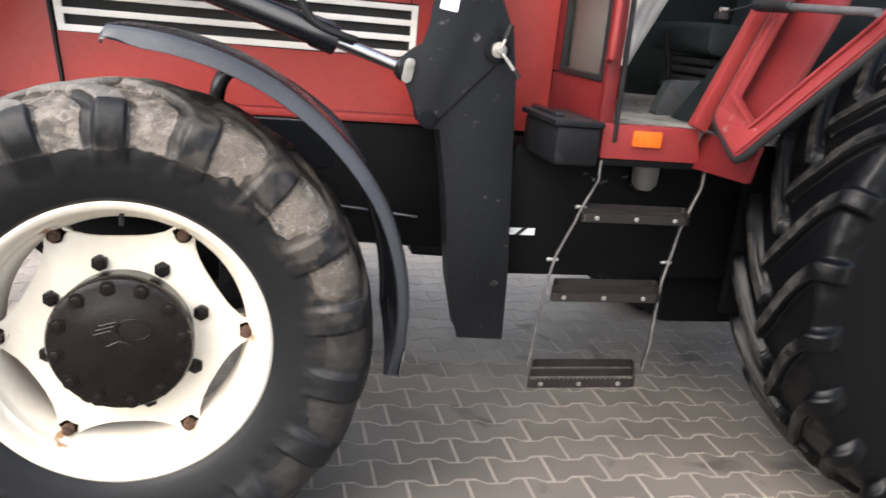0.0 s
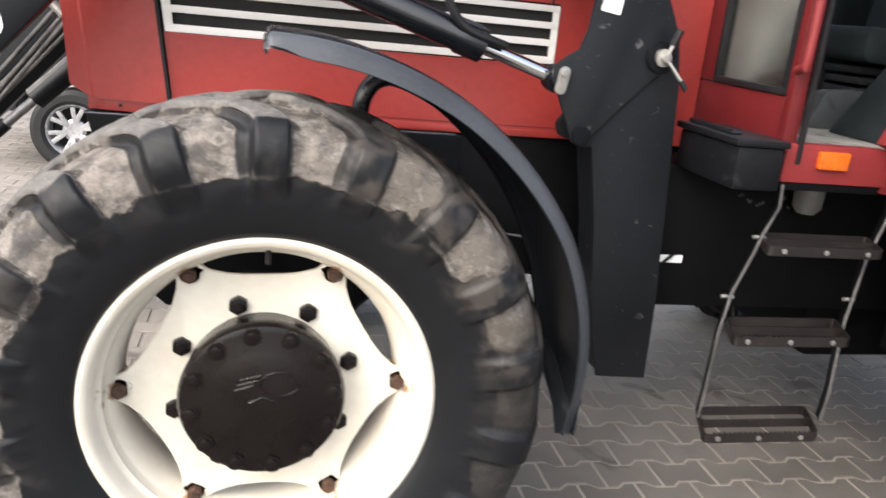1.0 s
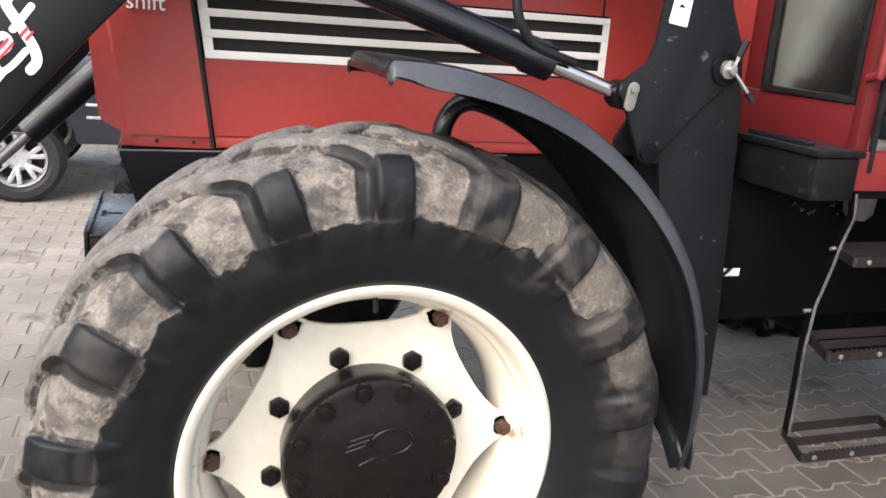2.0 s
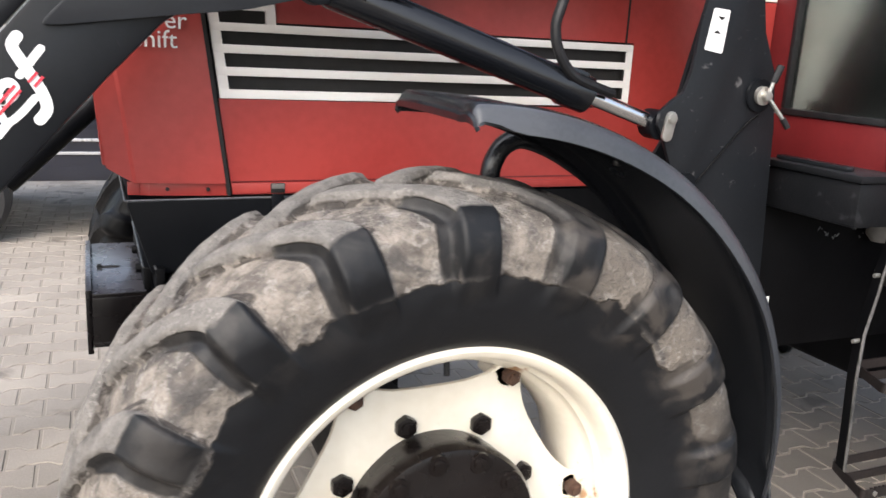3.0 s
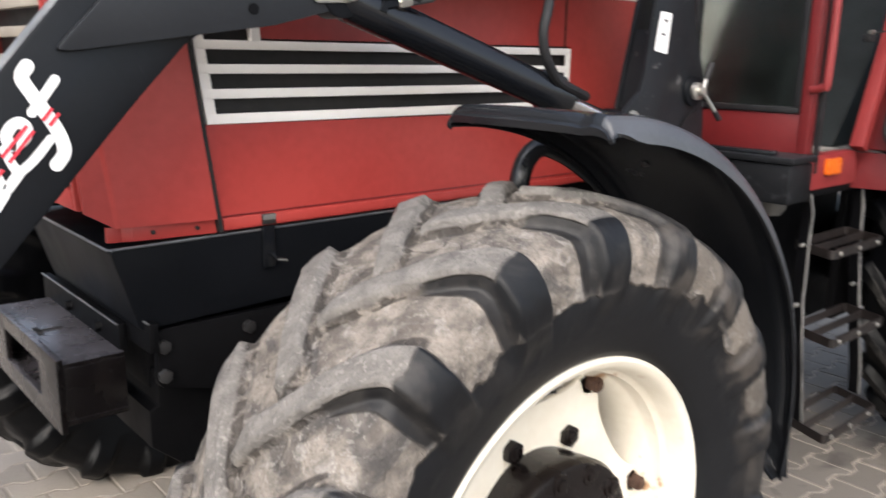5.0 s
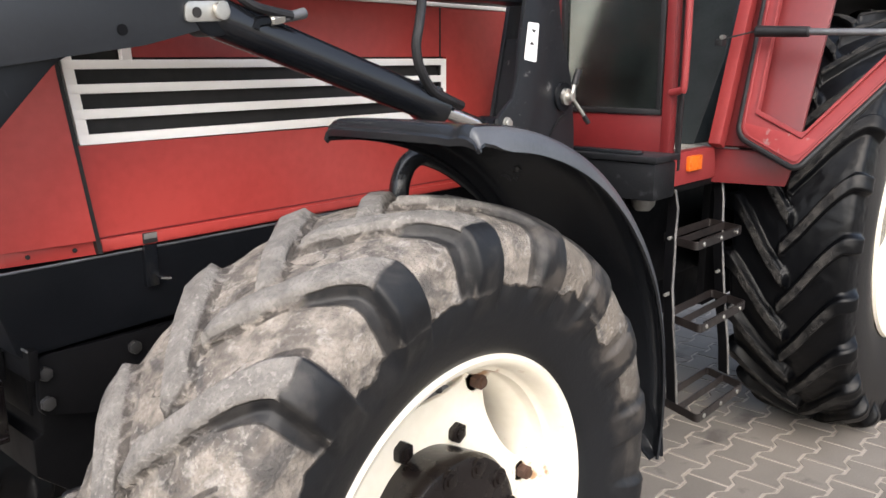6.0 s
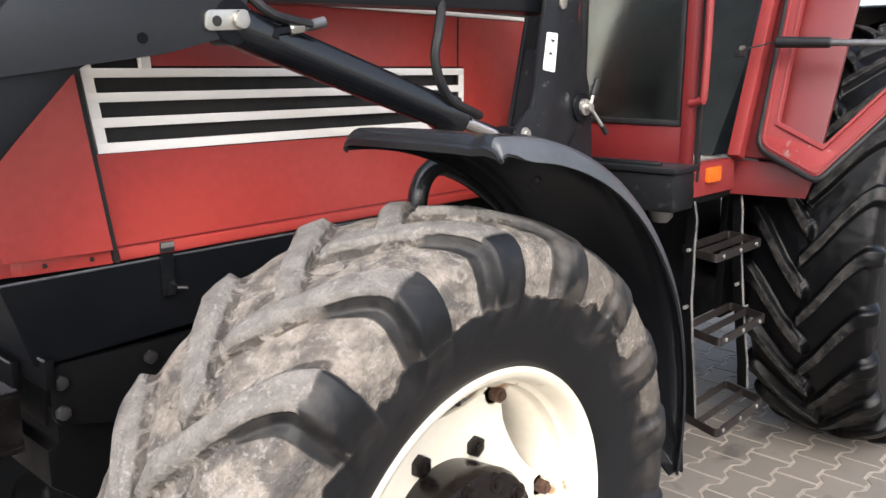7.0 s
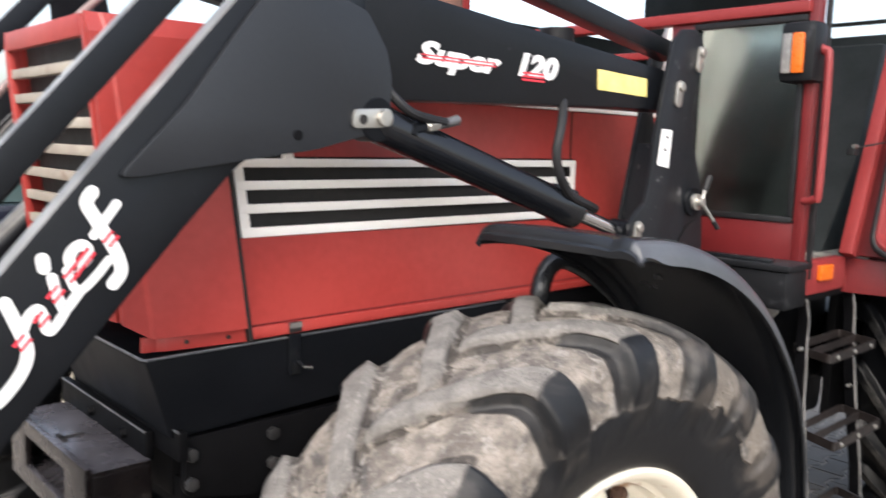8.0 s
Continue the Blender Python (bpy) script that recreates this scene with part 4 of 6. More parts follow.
part("front_axle", prism([(2.93, 0.50), (3.2, 0.44), (3.6, 0.46), (mirrored(3.6), 0.46), (mirrored(3.2), 0.44), (mirrored(2.93), 0.50), (mirrored(2.93), 0.68), (mirrored(3.4), 0.62), (3.4, 0.62), (2.93, 0.68)], -0.03, 0.16, 0.01, axis="x"), M_CHASSIS, tractor, "black driven front axle")
for side in (0, 1):
    y0, y1 = 2.78, 2.98
    if side:
        y0, y1 = mirrored(y1), mirrored(y0)
    part("axle_hub", revolve([(y0 - 2.88, 0.15), (y1 - 2.88, 0.14)] if not side else [(y0 - mirrored(2.88), 0.14), (y1 - mirrored(2.88), 0.15)], 32), M_CHASSIS, tractor, at=(0.061, 2.88 if not side else mirrored(2.88), 0.592))
part("axle_support", prism([(-0.352, 0.79), (-0.352, 0.712), (-0.375, 0.705), (-0.375, 0.62), (-0.24, 0.50), (0.25, 0.50), (0.25, 0.79)], 3.50, mirrored(3.50), 0.006), M_CHASSIS, tractor, "black cast front axle support")
part("rear_axle", prism([(2.9, 0.62), (mirrored(2.9), 0.62), (mirrored(2.9), 0.9), (2.9, 0.9)], 2.3, 2.75, 0.02, axis="x"), M_CHASSIS, tractor)
# tow block and its mounting plate at the nose
BY0, BY1 = 3.528, 4.045
bm = bmesh.new()
box(-0.533, -0.408, BY0, BY1, 0.832, 0.842, 0.002, bm)
box(-0.533, -0.408, BY0, BY1, 0.706, 0.718, 0.002, bm)
box(-0.533, -0.408, BY0, BY0 + 0.012, 0.718, 0.832, 0.002, bm)
box(-0.533, -0.408, BY1 - 0.012, BY1, 0.718, 0.832, 0.002, bm)
block = part("tow_block", bm, M_BLOCK, tractor, "brown-black steel tow block with a T-shaped slot")
def ring_plate(outer, inner_pts, x0, x1):
    """A plate in the y-z plane with an opening; both outlines have as many corners."""
    one = bmesh.new()
    sets = [[one.verts.new((x, y, z)) for y, z in pts] for x in (x0, x1) for pts in (outer, inner_pts)]
    k = len(outer)
    for q in range(k):
        r = (q + 1) % k
        one.faces.new((sets[0][q], sets[0][r], sets[1][r], sets[1][q]))
        one.faces.new((sets[2][q], sets[2][r], sets[3][r], sets[3][q]))
        one.faces.new((sets[0][q], sets[0][r], sets[2][r], sets[2][q]))
        one.faces.new((sets[1][q], sets[1][r], sets[3][r], sets[3][q]))
    bmesh.ops.recalc_face_normals(one, faces=one.faces)
    soften(one, 0.0015)
    return one


bm = ring_plate([(BY0, 0.690), (BY1, 0.690), (BY1, 0.852), (BY0, 0.852)], [(BY0 + 0.13, 0.736), (BY1 - 0.11, 0.736), (BY1 - 0.11, 0.814), (BY0 + 0.13, 0.814)], -0.547, -0.5335)
part("front_plate", bm, M_BLOCK, block, "steel front plate with a rectangular opening")
bm = box(-0.517, -0.462, 3.769, 3.781, 0.8425, 0.8442, 0)
box(-0.519, -0.507, 3.745, 3.805, 0.8425, 0.8442, 0, bm)
part("slot", bm, M_DARK, block)
bm = bmesh.new()
box(-0.413, -0.395, 3.545, CENTRE + 0.345, 0.835, 0.898, 0.003, bm)
plate = part("mounting_plate", bm, M_CHASSIS, block, "black mounting plate")
for y, z in ((3.66, 0.866), (3.86, 0.866)):
    part("bolt", disc((-0.413, y, z), 0.013, 0.014, 6, 0.003, axis="x"), M_CHASSIS, plate)
# pale tubes draw the highlights on the plate's and the rail's top edges
part("plate_edge", tube([(-0.414, 3.547, 0.898), (-0.414, CENTRE + 0.344, 0.898)], 0.0026, 8), M_TUBE, plate)
rail = part("mounting_rail", box(-0.393, -0.372, CENTRE - 0.31, CENTRE + 0.31, 0.862, 0.925, 0.003), M_CHASSIS, block)
part("rail_edge", tube([(-0.393, CENTRE - 0.31, 0.926), (-0.393, CENTRE + 0.31, 0.926)], 0.0026, 8), M_TUBE, rail)
# bonnet catch on the side plate
bm = bmesh.new()
box(-0.125, -0.090, SIDE - 0.006, SIDE + 0.006, 1.098, 1.122, 0.002, bm)
catch = part("bonnet_catch", bm, M_BOLT, tractor, "bonnet catch with a pull hook")
part("catch_plate", box(-0.123, -0.092, SIDE - 0.0085, SIDE - 0.0065, 1.109, 1.121, 0.0008), M_RESERVOIR, catch, "pale worn plate")
bm = box(-0.122, -0.092, SIDE - 0.004, SIDE + 0.012, 1.00, 1.095, 0.002)
tube([(-0.10, SIDE - 0.004, 1.03), (-0.10, SIDE - 0.03, 1.022), (-0.085, SIDE - 0.045, 1.022)], 0.005, 8, bm)
part("hook", bm, M_BLACKGLOSS, catch)

# mudguard over the front wheel


def mudguard(sgn):
    """Moulded mudguard: a curved shell with a turned-down lip and a rolled front edge."""
    cx, cz = FRONT_HUB[0], FRONT_HUB[2]
    yo = 2.617
    n = 48
    rows, falls = [], []
    for i in range(n + 1):
        u = i / n
        deg = 90.8 - 95.8 * u
        th = radians(deg)
        r0 = float(np.interp(-deg, [-95, -80, -60, -46, -32, -16, -3, 8], [0.791, 0.789, 0.784, 0.776, 0.769, 0.749, 0.730, 0.711]))
        lip = (0.046 - 0.014 * u) * (0.62 + 0.38 * float(smoothstep(0.0, 0.06, u)))
        taper = float(np.interp(deg, [-5, -1, 5, 35], [0.04, 0.22, 0.72, 1.0]))
        crown = [(0.0, -lip), (0.004, -0.030), (0.011, -0.014), (0.024, -0.004), (0.040, 0.0), (0.052, -0.002), (0.060, -0.006), (0.072, -0.006), (0.082, -0.003), (0.14, -0.002),
                 (0.21, -0.001), (0.29, -0.002), (0.350, -0.004), (0.368, -0.008), (0.379, -0.016), (0.385, -0.028), (0.384, -0.038), (0.378, -0.044)]
        row = []
        for dy, dr in crown:
            r = r0 + dr
            y = yo + dy * (taper if dy > 0.045 else 1)
            back = 0.006 * float(smoothstep(0.27, 0.386, dy)) ** 2 * (1 - float(smoothstep(0.0, 0.10, u)))
            row.append(Vector((cx + r * math.cos(th) + back, y, cz + r * math.sin(th))))
        rows.append(row)
        falls = [max(0.0, 1 + dr / 0.05) for dy, dr in crown]
    first = list(rows[0])
    for out, down in ((0.005, 0.003), (0.009, 0.010), (0.010, 0.021), (0.007, 0.033)):
        rows.insert(0, [Vector((c.x - out, c.y, c.z - down * f)) for c, f in zip(first, falls)])
    bm = bmesh.new()
    skins = []
    for depth in (0.0, 0.0055):
        skin = []
        for i, row in enumerate(rows):
            line = []
            for k, c in enumerate(row):
                a = rows[min(i + 1, len(rows) - 1)][k] - rows[max(i - 1, 0)][k]
                b = row[min(k + 1, len(row) - 1)] - row[max(k - 1, 0)]
                line.append(bm.verts.new(c - b.cross(a).normalized() * depth * (-1 if b.cross(a).dot(c - Vector((cx, 2.81, cz))) < 0 else 1)))
            skin.append(line)
        skins.append(skin)
    for skin in skins:
        for p, q in zip(skin, skin[1:]):
            for k in range(len(p) - 1):
                f = bm.faces.new((p[k], p[k + 1], q[k + 1], q[k]))
                # the outer lip takes a paler grey than the shell
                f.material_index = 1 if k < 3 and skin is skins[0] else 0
    o, v = skins
    for line_o, line_v in ((o[0], v[0]), (o[-1], v[-1]), ([r[0] for r in o], [r[0] for r in v]), ([r[-1] for r in o], [r[-1] for r in v])):
        for k in range(len(line_o) - 1):
            bm.faces.new((line_o[k], line_o[k + 1], line_v[k + 1], line_v[k]))
    bmesh.ops.recalc_face_normals(bm, faces=bm.faces)
    if sgn < 0:
        for vert in bm.verts:
            vert.co.y = mirrored(vert.co.y)
    guard = part("mudguard", bm, M_PLASTIC, tractor, "black moulded plastic mudguard over the front wheel", smooth=50, mats=[M_PLASTIC, M_PALELIP])

    def at_y(y):
        return mirrored(y) if sgn < 0 else y
    y = at_y(3.03)
    part("mudguard_bracket", tube([(0.245, y, 1.02), (0.256, y, 1.19), (0.268, y, 1.243), (0.296, y, 1.274), (0.345, y, 1.280), (0.45, y, 1.236), (0.58, y, 1.145), (0.67, y, 1.03)], 0.022, 12, smooth=5), M_PLASTIC, guard, "bent black support bracket")
    for deg in (84, 58):
        th = radians(deg)
        part("guard_screw", disc((cx + 0.772 * math.cos(th), at_y(2.86), cz + 0.772 * math.sin(th) + 0.012), 0.009, 0.012, 10, 0.002, axis="z"), M_BOLT, guard)
    return guard


mudguard(1)
mudguard(-1)

# -- cab
cab_x = 1.373
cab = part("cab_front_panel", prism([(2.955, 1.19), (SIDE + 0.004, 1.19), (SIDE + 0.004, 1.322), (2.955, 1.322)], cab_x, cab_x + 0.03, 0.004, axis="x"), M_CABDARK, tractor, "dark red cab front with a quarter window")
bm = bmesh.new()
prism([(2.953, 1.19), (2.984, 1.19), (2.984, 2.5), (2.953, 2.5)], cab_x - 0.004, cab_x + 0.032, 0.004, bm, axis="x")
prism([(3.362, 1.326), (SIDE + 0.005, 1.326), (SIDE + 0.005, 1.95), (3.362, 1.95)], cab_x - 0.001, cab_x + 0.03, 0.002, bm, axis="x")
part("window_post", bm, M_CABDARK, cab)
bm = bmesh.new()
for o in ([(2.986, 1.323), (3.36, 1.323), (3.36, 1.341), (2.986, 1.341)], [(2.986, 1.926), (3.36, 1.926), (3.36, 1.946), (2.986, 1.946)], [(2.986, 1.341), (3.004, 1.341), (3.004, 1.926), (2.986, 1.926)], [(3.344, 1.341), (3.36, 1.341), (3.36, 1.926), (3.344, 1.926)]):
    prism(o, cab_x - 0.008, cab_x + 0.028, 0.004, bm, axis="x")
part("window_seal", bm, M_HOSE, cab, "black rubber window seal")
pane = part("quarter_window", prism([(2.998, 1.336), (3.35, 1.336), (3.35, 1.93), (2.998, 1.93)], cab_x + 0.008, cab_x + 0.013, 0, axis="x"), M_GLASS, cab, "tinted cab quarter window")
pane.visible_shadow = False
part("window_sticker", prism([(3.022, 1.80), (3.062, 1.80), (3.062, 1.872), (3.022, 1.872)], cab_x + 0.005, cab_x + 0.007, 0, axis="x"), M_TEAL, cab, "small teal sticker on the window")
# windscreen side on the far half, and the roof rail
bm = bmesh.new()
prism([(2.975, 1.948), (mirrored(2.975), 1.948), (mirrored(2.975), 1.985), (2.975, 1.985)], cab_x - 0.02, cab_x + 0.04, 0.01, bm, axis="x")
prism([(SIDE, 1.845), (mirrored(SIDE), 1.845), (mirrored(SIDE), 1.87), (SIDE, 1.87)], cab_x, cab_x + 0.03, 0.005, bm, axis="x")
part("roof_rail", bm, M_CABRED, tractor, "red cab roof rail")
bm = bmesh.new()
box(1.34, 2.82, 2.94, mirrored(2.94), 2.50, 2.60, 0.03, bm)
part("cab_roof", bm, M_CABRED, tractor, "red cab roof")
# far cab side, rear wall and dashboard close the cab in
bm = bmesh.new()
box(cab_x + 0.03, 2.75, mirrored(2.985), mirrored(2.965), 1.19, 1.45, 0.003, bm)
box(cab_x, cab_x + 0.05, mirrored(2.99), mirrored(2.96), 1.45, 2.50, 0.003, bm)
part("cab_far_side", bm, M_CABRED, tractor)
# added wall over the far windows keeps the sky out of the cab
part("cab_far_trim", box(1.45, 2.70, mirrored(3.03), mirrored(3.01), 1.19, 2.08, 0.003), M_TRIM, tractor, "dark wall added to close the cab's far side")
bm = bmesh.new()
box(2.70, 2.73, 3.0, 3.22, 1.19, 1.965, 0.003, bm)
box(2.70, 2.73, 3.222, mirrored(3.0), 1.19, 2.052, 0.003, bm)
box(2.70, 2.73, 3.222, mirrored(3.0), 2.100, 2.116, 0.003, bm)
box(2.70, 2.73, 3.62, mirrored(3.0), 2.120, 2.40, 0.003, bm)
part("cab_rear_wall", bm, M_TRIM, tractor)
part("dashboard", prism(rounded([(1.42, 1.20), (1.56, 1.20), (1.60, 1.55), (1.70, 1.62), (1.68, 1.70), (1.42, 1.74)], 0.02), 3.72, mirrored(SIDE), 0.006), M_TRIM, tractor, "dark dashboard")
def sack():
    """A pale draped sack hung over the steering column, in soft folds."""
    bm = bmesh.new()
    n, k = 26, 40
    rows = []
    for i in range(n + 1):
        u = i / n
        z = 1.98 - 0.67 * u
        w = 0.23 * (1 - 0.42 * u ** 1.4) + 0.012 * math.sin(6 * u)
        cx, cy = 1.735 - 0.175 * u, 3.53 + 0.02 * u
        row = []
        for q in range(k):
            t = 2 * math.pi * q / k
            fold = 1 + 0.10 * math.sin(5 * t + 4 * u) + 0.06 * math.sin(11 * t - 3 * u)
            row.append(bm.verts.new((cx + 0.85 * w * fold * math.cos(t), cy + 0.5 * w * fold * math.sin(t), z)))
        rows.append(row)
    for p, q in zip(rows, rows[1:]):
        for e in range(k):
            bm.faces.new((p[e], p[(e + 1) % k], q[(e + 1) % k], q[e]))
    bm.faces.new(rows[0])
    bm.faces.new(rows[-1])
    ob = part("hanging_sack", bm, M_BAG, None, "", smooth=60)
    return tagged(ob, "pale woven sack hanging inside the tractor cab", "sack")


sack()
seat = part("driver_seat", prism(rounded([(1.98, 1.42), (2.42, 1.40), (2.50, 1.90), (2.40, 1.93), (2.32, 1.52), (1.98, 1.54)], 0.04), CENTRE - 0.24, CENTRE + 0.24, 0.02), M_TRIM, tractor, "black driver seat on a ribbed bellows")
for k in range(6):
    part("bellows_rib", box(2.02, 2.36, CENTRE - 0.19, CENTRE + 0.19, 1.20 + 0.036 * k, 1.226 + 0.036 * k, 0.010), M_HOSE, seat)
part("gearbox_cover", prism(rounded([(1.78, 1.196), (1.98, 1.196), (1.98, 1.33), (1.83, 1.32)], 0.02), 3.44, 3.50, 0.012), M_COVER, tractor, "grey gearbox cover in the cab")
part("side_console", prism([(1.80, 1.196), (2.30, 1.196), (2.66, 1.95), (2.20, 1.95), (2.02, 1.50)], 3.07, 3.36, 0.012), M_TRIM, tractor, "black cab side console")
part("pedal", box(1.60, 1.64, 3.42, 3.50, 1.24, 1.36, 0.006), M_CHASSIS, tractor)
part("pedal", box(1.60, 1.64, 3.56, 3.64, 1.24, 1.36, 0.006), M_CHASSIS, tractor)
part("gear_lever", tube([(1.86, 3.5, 1.2), (1.84, 3.5, 1.36), (1.80, 3.49, 1.50)], 0.010, 10), M_CHASSIS, tractor)
part("cab_floor", box(1.40, 2.70, 2.975, mirrored(2.985), 1.165, 1.195, 0.003), M_MAT, tractor, "dusty worn cab floor mat")
# sill, door step and flank below the door
sill = part("cab_sill", prism([(1.378, 1.100), (1.712, 1.100), (1.690, 1.205), (1.378, 1.205)], 2.942, 2.985, 0.006), M_CABRED, tractor, "red cab sill")
part("sill_edge", box(1.378, 1.74, 2.95, 2.99, 1.078, 1.099, 0.002), M_CHASSIS, sill)
part("indicator", prism(rounded([(1.475, 1.142), (1.566, 1.142), (1.566, 1.190), (1.475, 1.190)], 0.006), 2.928, 2.943, 0.004), M_ORANGE, sill, "orange side indicator")
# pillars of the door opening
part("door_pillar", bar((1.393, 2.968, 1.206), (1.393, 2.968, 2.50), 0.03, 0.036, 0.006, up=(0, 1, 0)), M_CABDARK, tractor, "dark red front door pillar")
part("rear_pillar", bar((1.674, 2.932, 1.209), (2.215, 2.952, 2.505), 0.042, 0.050, 0.006), M_CABRED, tractor, "slanting red rear door pillar")
part("door_seal", bar((1.417, 2.945, 1.15), (1.417, 2.945, 2.48), 0.016, 0.014, 0.004), M_HOSE, tractor, "black rubber door seal")
bm = tube([(1.372, 2.958, 1.86), (1.366, 2.926, 1.83), (1.362, 2.912, 1.80), (1.360, 2.910, 1.44), (1.362, 2.922, 1.402), (1.370, 2.958, 1.392)], 0.0115, 12, smooth=4)
part("grab_rail", bm, M_WORNRED, tractor, "red vertical grab rail")
# front corner lamp
bm = box(1.318, 1.412, 2.935, 3.045, 1.742, 1.92, 0.022)
corner = part("corner_lamp", bm, M_BOX, tractor, "black corner lamp with orange and clear lenses")
part("orange_lens", box(1.306, 1.3195, 2.966, 3.001, 1.768, 1.885, 0.006), M_ORANGE, corner)
part("clear_lens", box(1.308, 1.3195, 3.003, 3.032, 1.768, 1.885, 0.006), M_CLEARLENS, corner)
# rear mudguard of the cab, beside the open door


def slab(corners, thick, bevel=0.004, bm=None):
    """A flat plate with those corners in space, pushed back along its normal."""
    one = bmesh.new()
    pts = [Vector(c) for c in corners]
    nrm = (pts[1] - pts[0]).cross(pts[2] - pts[0]).normalized() * thick
    lo, hi = [one.verts.new(p) for p in pts], [one.verts.new(p + nrm) for p in pts]
    one.faces.new(lo)
    one.faces.new(hi[::-1])
    for k in range(len(pts)):
        one.faces.new((lo[k], hi[k], hi[(k + 1) % len(pts)], lo[(k + 1) % len(pts)]))
    bmesh.ops.recalc_face_normals(one, faces=one.faces)
    soften(one, bevel)
    return merge(bm, one)


def cab_door():
    """Door swung wide open: a red frame round a window opening, edged with black rubber, with a handle bar across."""
    h0, h1 = Vector((1.680, 2.860, 1.252)), Vector((1.952, 2.886, 1.890))
    b0, b1, b2 = Vector((1.651, 2.663, 1.165)), Vector((1.852, 2.362, 1.545)), Vector((2.000, 2.335, 1.890))
    ring = [h0, b0, b1, b2, h1]
    n = (b0 - h0).cross(h1 - h0).normalized()
    mid = sum(ring, Vector()) / 5

    share = (1.30, 0.80, 0.80, 1.0, 0.66)

    def inner(w):
        """The outline drawn in by w; the foot of the frame is broad, its hinge side narrow."""
        out = []
        for k in range(5):
            p0, p, p1 = ring[k - 1], ring[k], ring[(k + 1) % 5]
            i0, i1 = n.cross((p - p0).normalized()), n.cross((p1 - p).normalized())
            if i0.dot(mid - p) < 0:
                i0 = -i0
            if i1.dot(mid - p) < 0:
                i1 = -i1
            w0, w1, c = (w * share[k - 1], w * share[k], i0.dot(i1)) if w > 0.02 else (w, w, i0.dot(i1))
            d = max(0.1, 1 - c * c)
            out.append(p + i0 * ((w0 - c * w1) / d) + i1 * ((w1 - c * w0) / d))
        return out
    e1 = (b0 - h0).normalized()
    e2 = n.cross(e1)

    def flat(p):
        return ((p - h0).dot(e1), (p - h0).dot(e2))

    def ring_at(w, radii):
        return [h0 + e1 * u + e2 * v for u, v in rounded([flat(p) for p in inner(w)], radii, 6)]
    s = -1 if n.x > 0 else 1

    def band(w0, w1, lift, thick):
        one = bmesh.new()
        ra = [max(0.004, q - w0) for q in (0.04, 0.022, 0.10, 0.10, 0.06)]
        rb = [max(0.004, q - w1 * 0.6) for q in (0.05, 0.06, 0.10, 0.10, 0.06)]
        A, B = ring_at(w0, ra), ring_at(w1, rb)
        top = [[one.verts.new(p + n * s * lift) for p in ring] for ring in (A, B)]
        low = [[one.verts.new(p + n * s * (lift - thick)) for p in ring] for ring in (A, B)]
        k = len(A)
        for q in range(k):
            r = (q + 1) % k
            one.faces.new((top[0][q], top[0][r], top[1][r], top[1][q]))
            one.faces.new((low[0][q], low[0][r], low[1][r], low[1][q]))
            one.faces.new((top[0][q], top[0][r], low[0][r], low[0][q]))
            one.faces.new((top[1][q], top[1][r], low[1][r], low[1][q]))
        bmesh.ops.recalc_face_normals(one, faces=one.faces)
        soften(one, 0.0025)
        return one
    door = part("cab_door", band(0.0, 0.074, 0.0, 0.022), M_WORNRED, tractor, "open red cab door frame with flaking paint at its corner")
    part("raised_rim", band(0.006, 0.014, 0.006, 0.0055), M_WORNRED, door)
    part("inner_rim", band(0.062, 0.074, 0.010, 0.0095), M_WORNRED, door)
    ring1 = inner(0.012)
    tri = [ring1[0] + (ring1[4] - ring1[0]).normalized() * 0.03, ring1[0], ring1[1], ring1[1] + (ring1[2] - ring1[1]).normalized() * 0.09]
    part("corner_plate", slab([v + n * s * 0.002 for v in tri], 0.004 * (1 if (tri[1] - tri[0]).cross(tri[2] - tri[0]).dot(n * s) > 0 else -1), 0.001), M_CHIPPED, door, "flaked paint on the door's lower corner")
    edge = [v - n * s * 0.012 for v in ring_at(-0.006, (0.04, 0.03, 0.10, 0.10, 0.06))]
    part("rubber_edge", tube(edge + [edge[0]], 0.012, 10), M_HOSE, door, "black rubber door edge")
    p = Vector((1.754, 2.863, 1.581))
    q = Vector((1.770, 2.372, 1.566))
    part("handle_bar", tube([p.lerp(q, 0.3), q], 0.011, 12), M_TUBE, door, "steel handle bar with a black grip")
    part("black_grip", tube([p, p.lerp(q, 0.01), p.lerp(q, 0.34), p.lerp(q, 0.35)], [0.014, 0.0185, 0.0170, 0.013], 14), M_HOSE, door)
    bm = tube([p, Vector((1.71, 2.955, 1.557))], 0.003, 6)
    part("stay_wire", bm, M_HOSE, door)
    part("stay_catch", box(1.69, 1.725, 2.945, 2.97, 1.535, 1.556, 0.004), M_HOSE, door, "small black door catch")
    part("catch_pin", tube([(1.695, 2.95, 1.563), (1.72, 2.95, 1.563)], 0.007, 8), M_STEEL, door)
    return door


cab_door()
bm = bmesh.new()
rows = []
for k in range(25):
    t = radians(158 - 138 * k / 24)
    rows.append([bm.verts.new((REAR_HUB[0] + r * math.cos(t), y, REAR_HUB[2] + r * math.sin(t))) for y, r in ((2.57, 0.885), (2.575, 0.915), (2.62, 0.925), (3.07, 0.925))])
for p, q in zip(rows[10:], rows[11:]):
    for k in range(3):
        bm.faces.new((p[k], p[k + 1], q[k + 1], q[k]))
bmesh.ops.delete(bm, geom=[v for v in bm.verts if not v.link_faces], context="VERTS")
bmesh.ops.recalc_face_normals(bm, faces=bm.faces)
bmesh.ops.solidify(bm, geom=bm.faces, thickness=0.006)
part("rear_mudguard", bm, M_CHASSIS, tractor, "black rear mudguard")
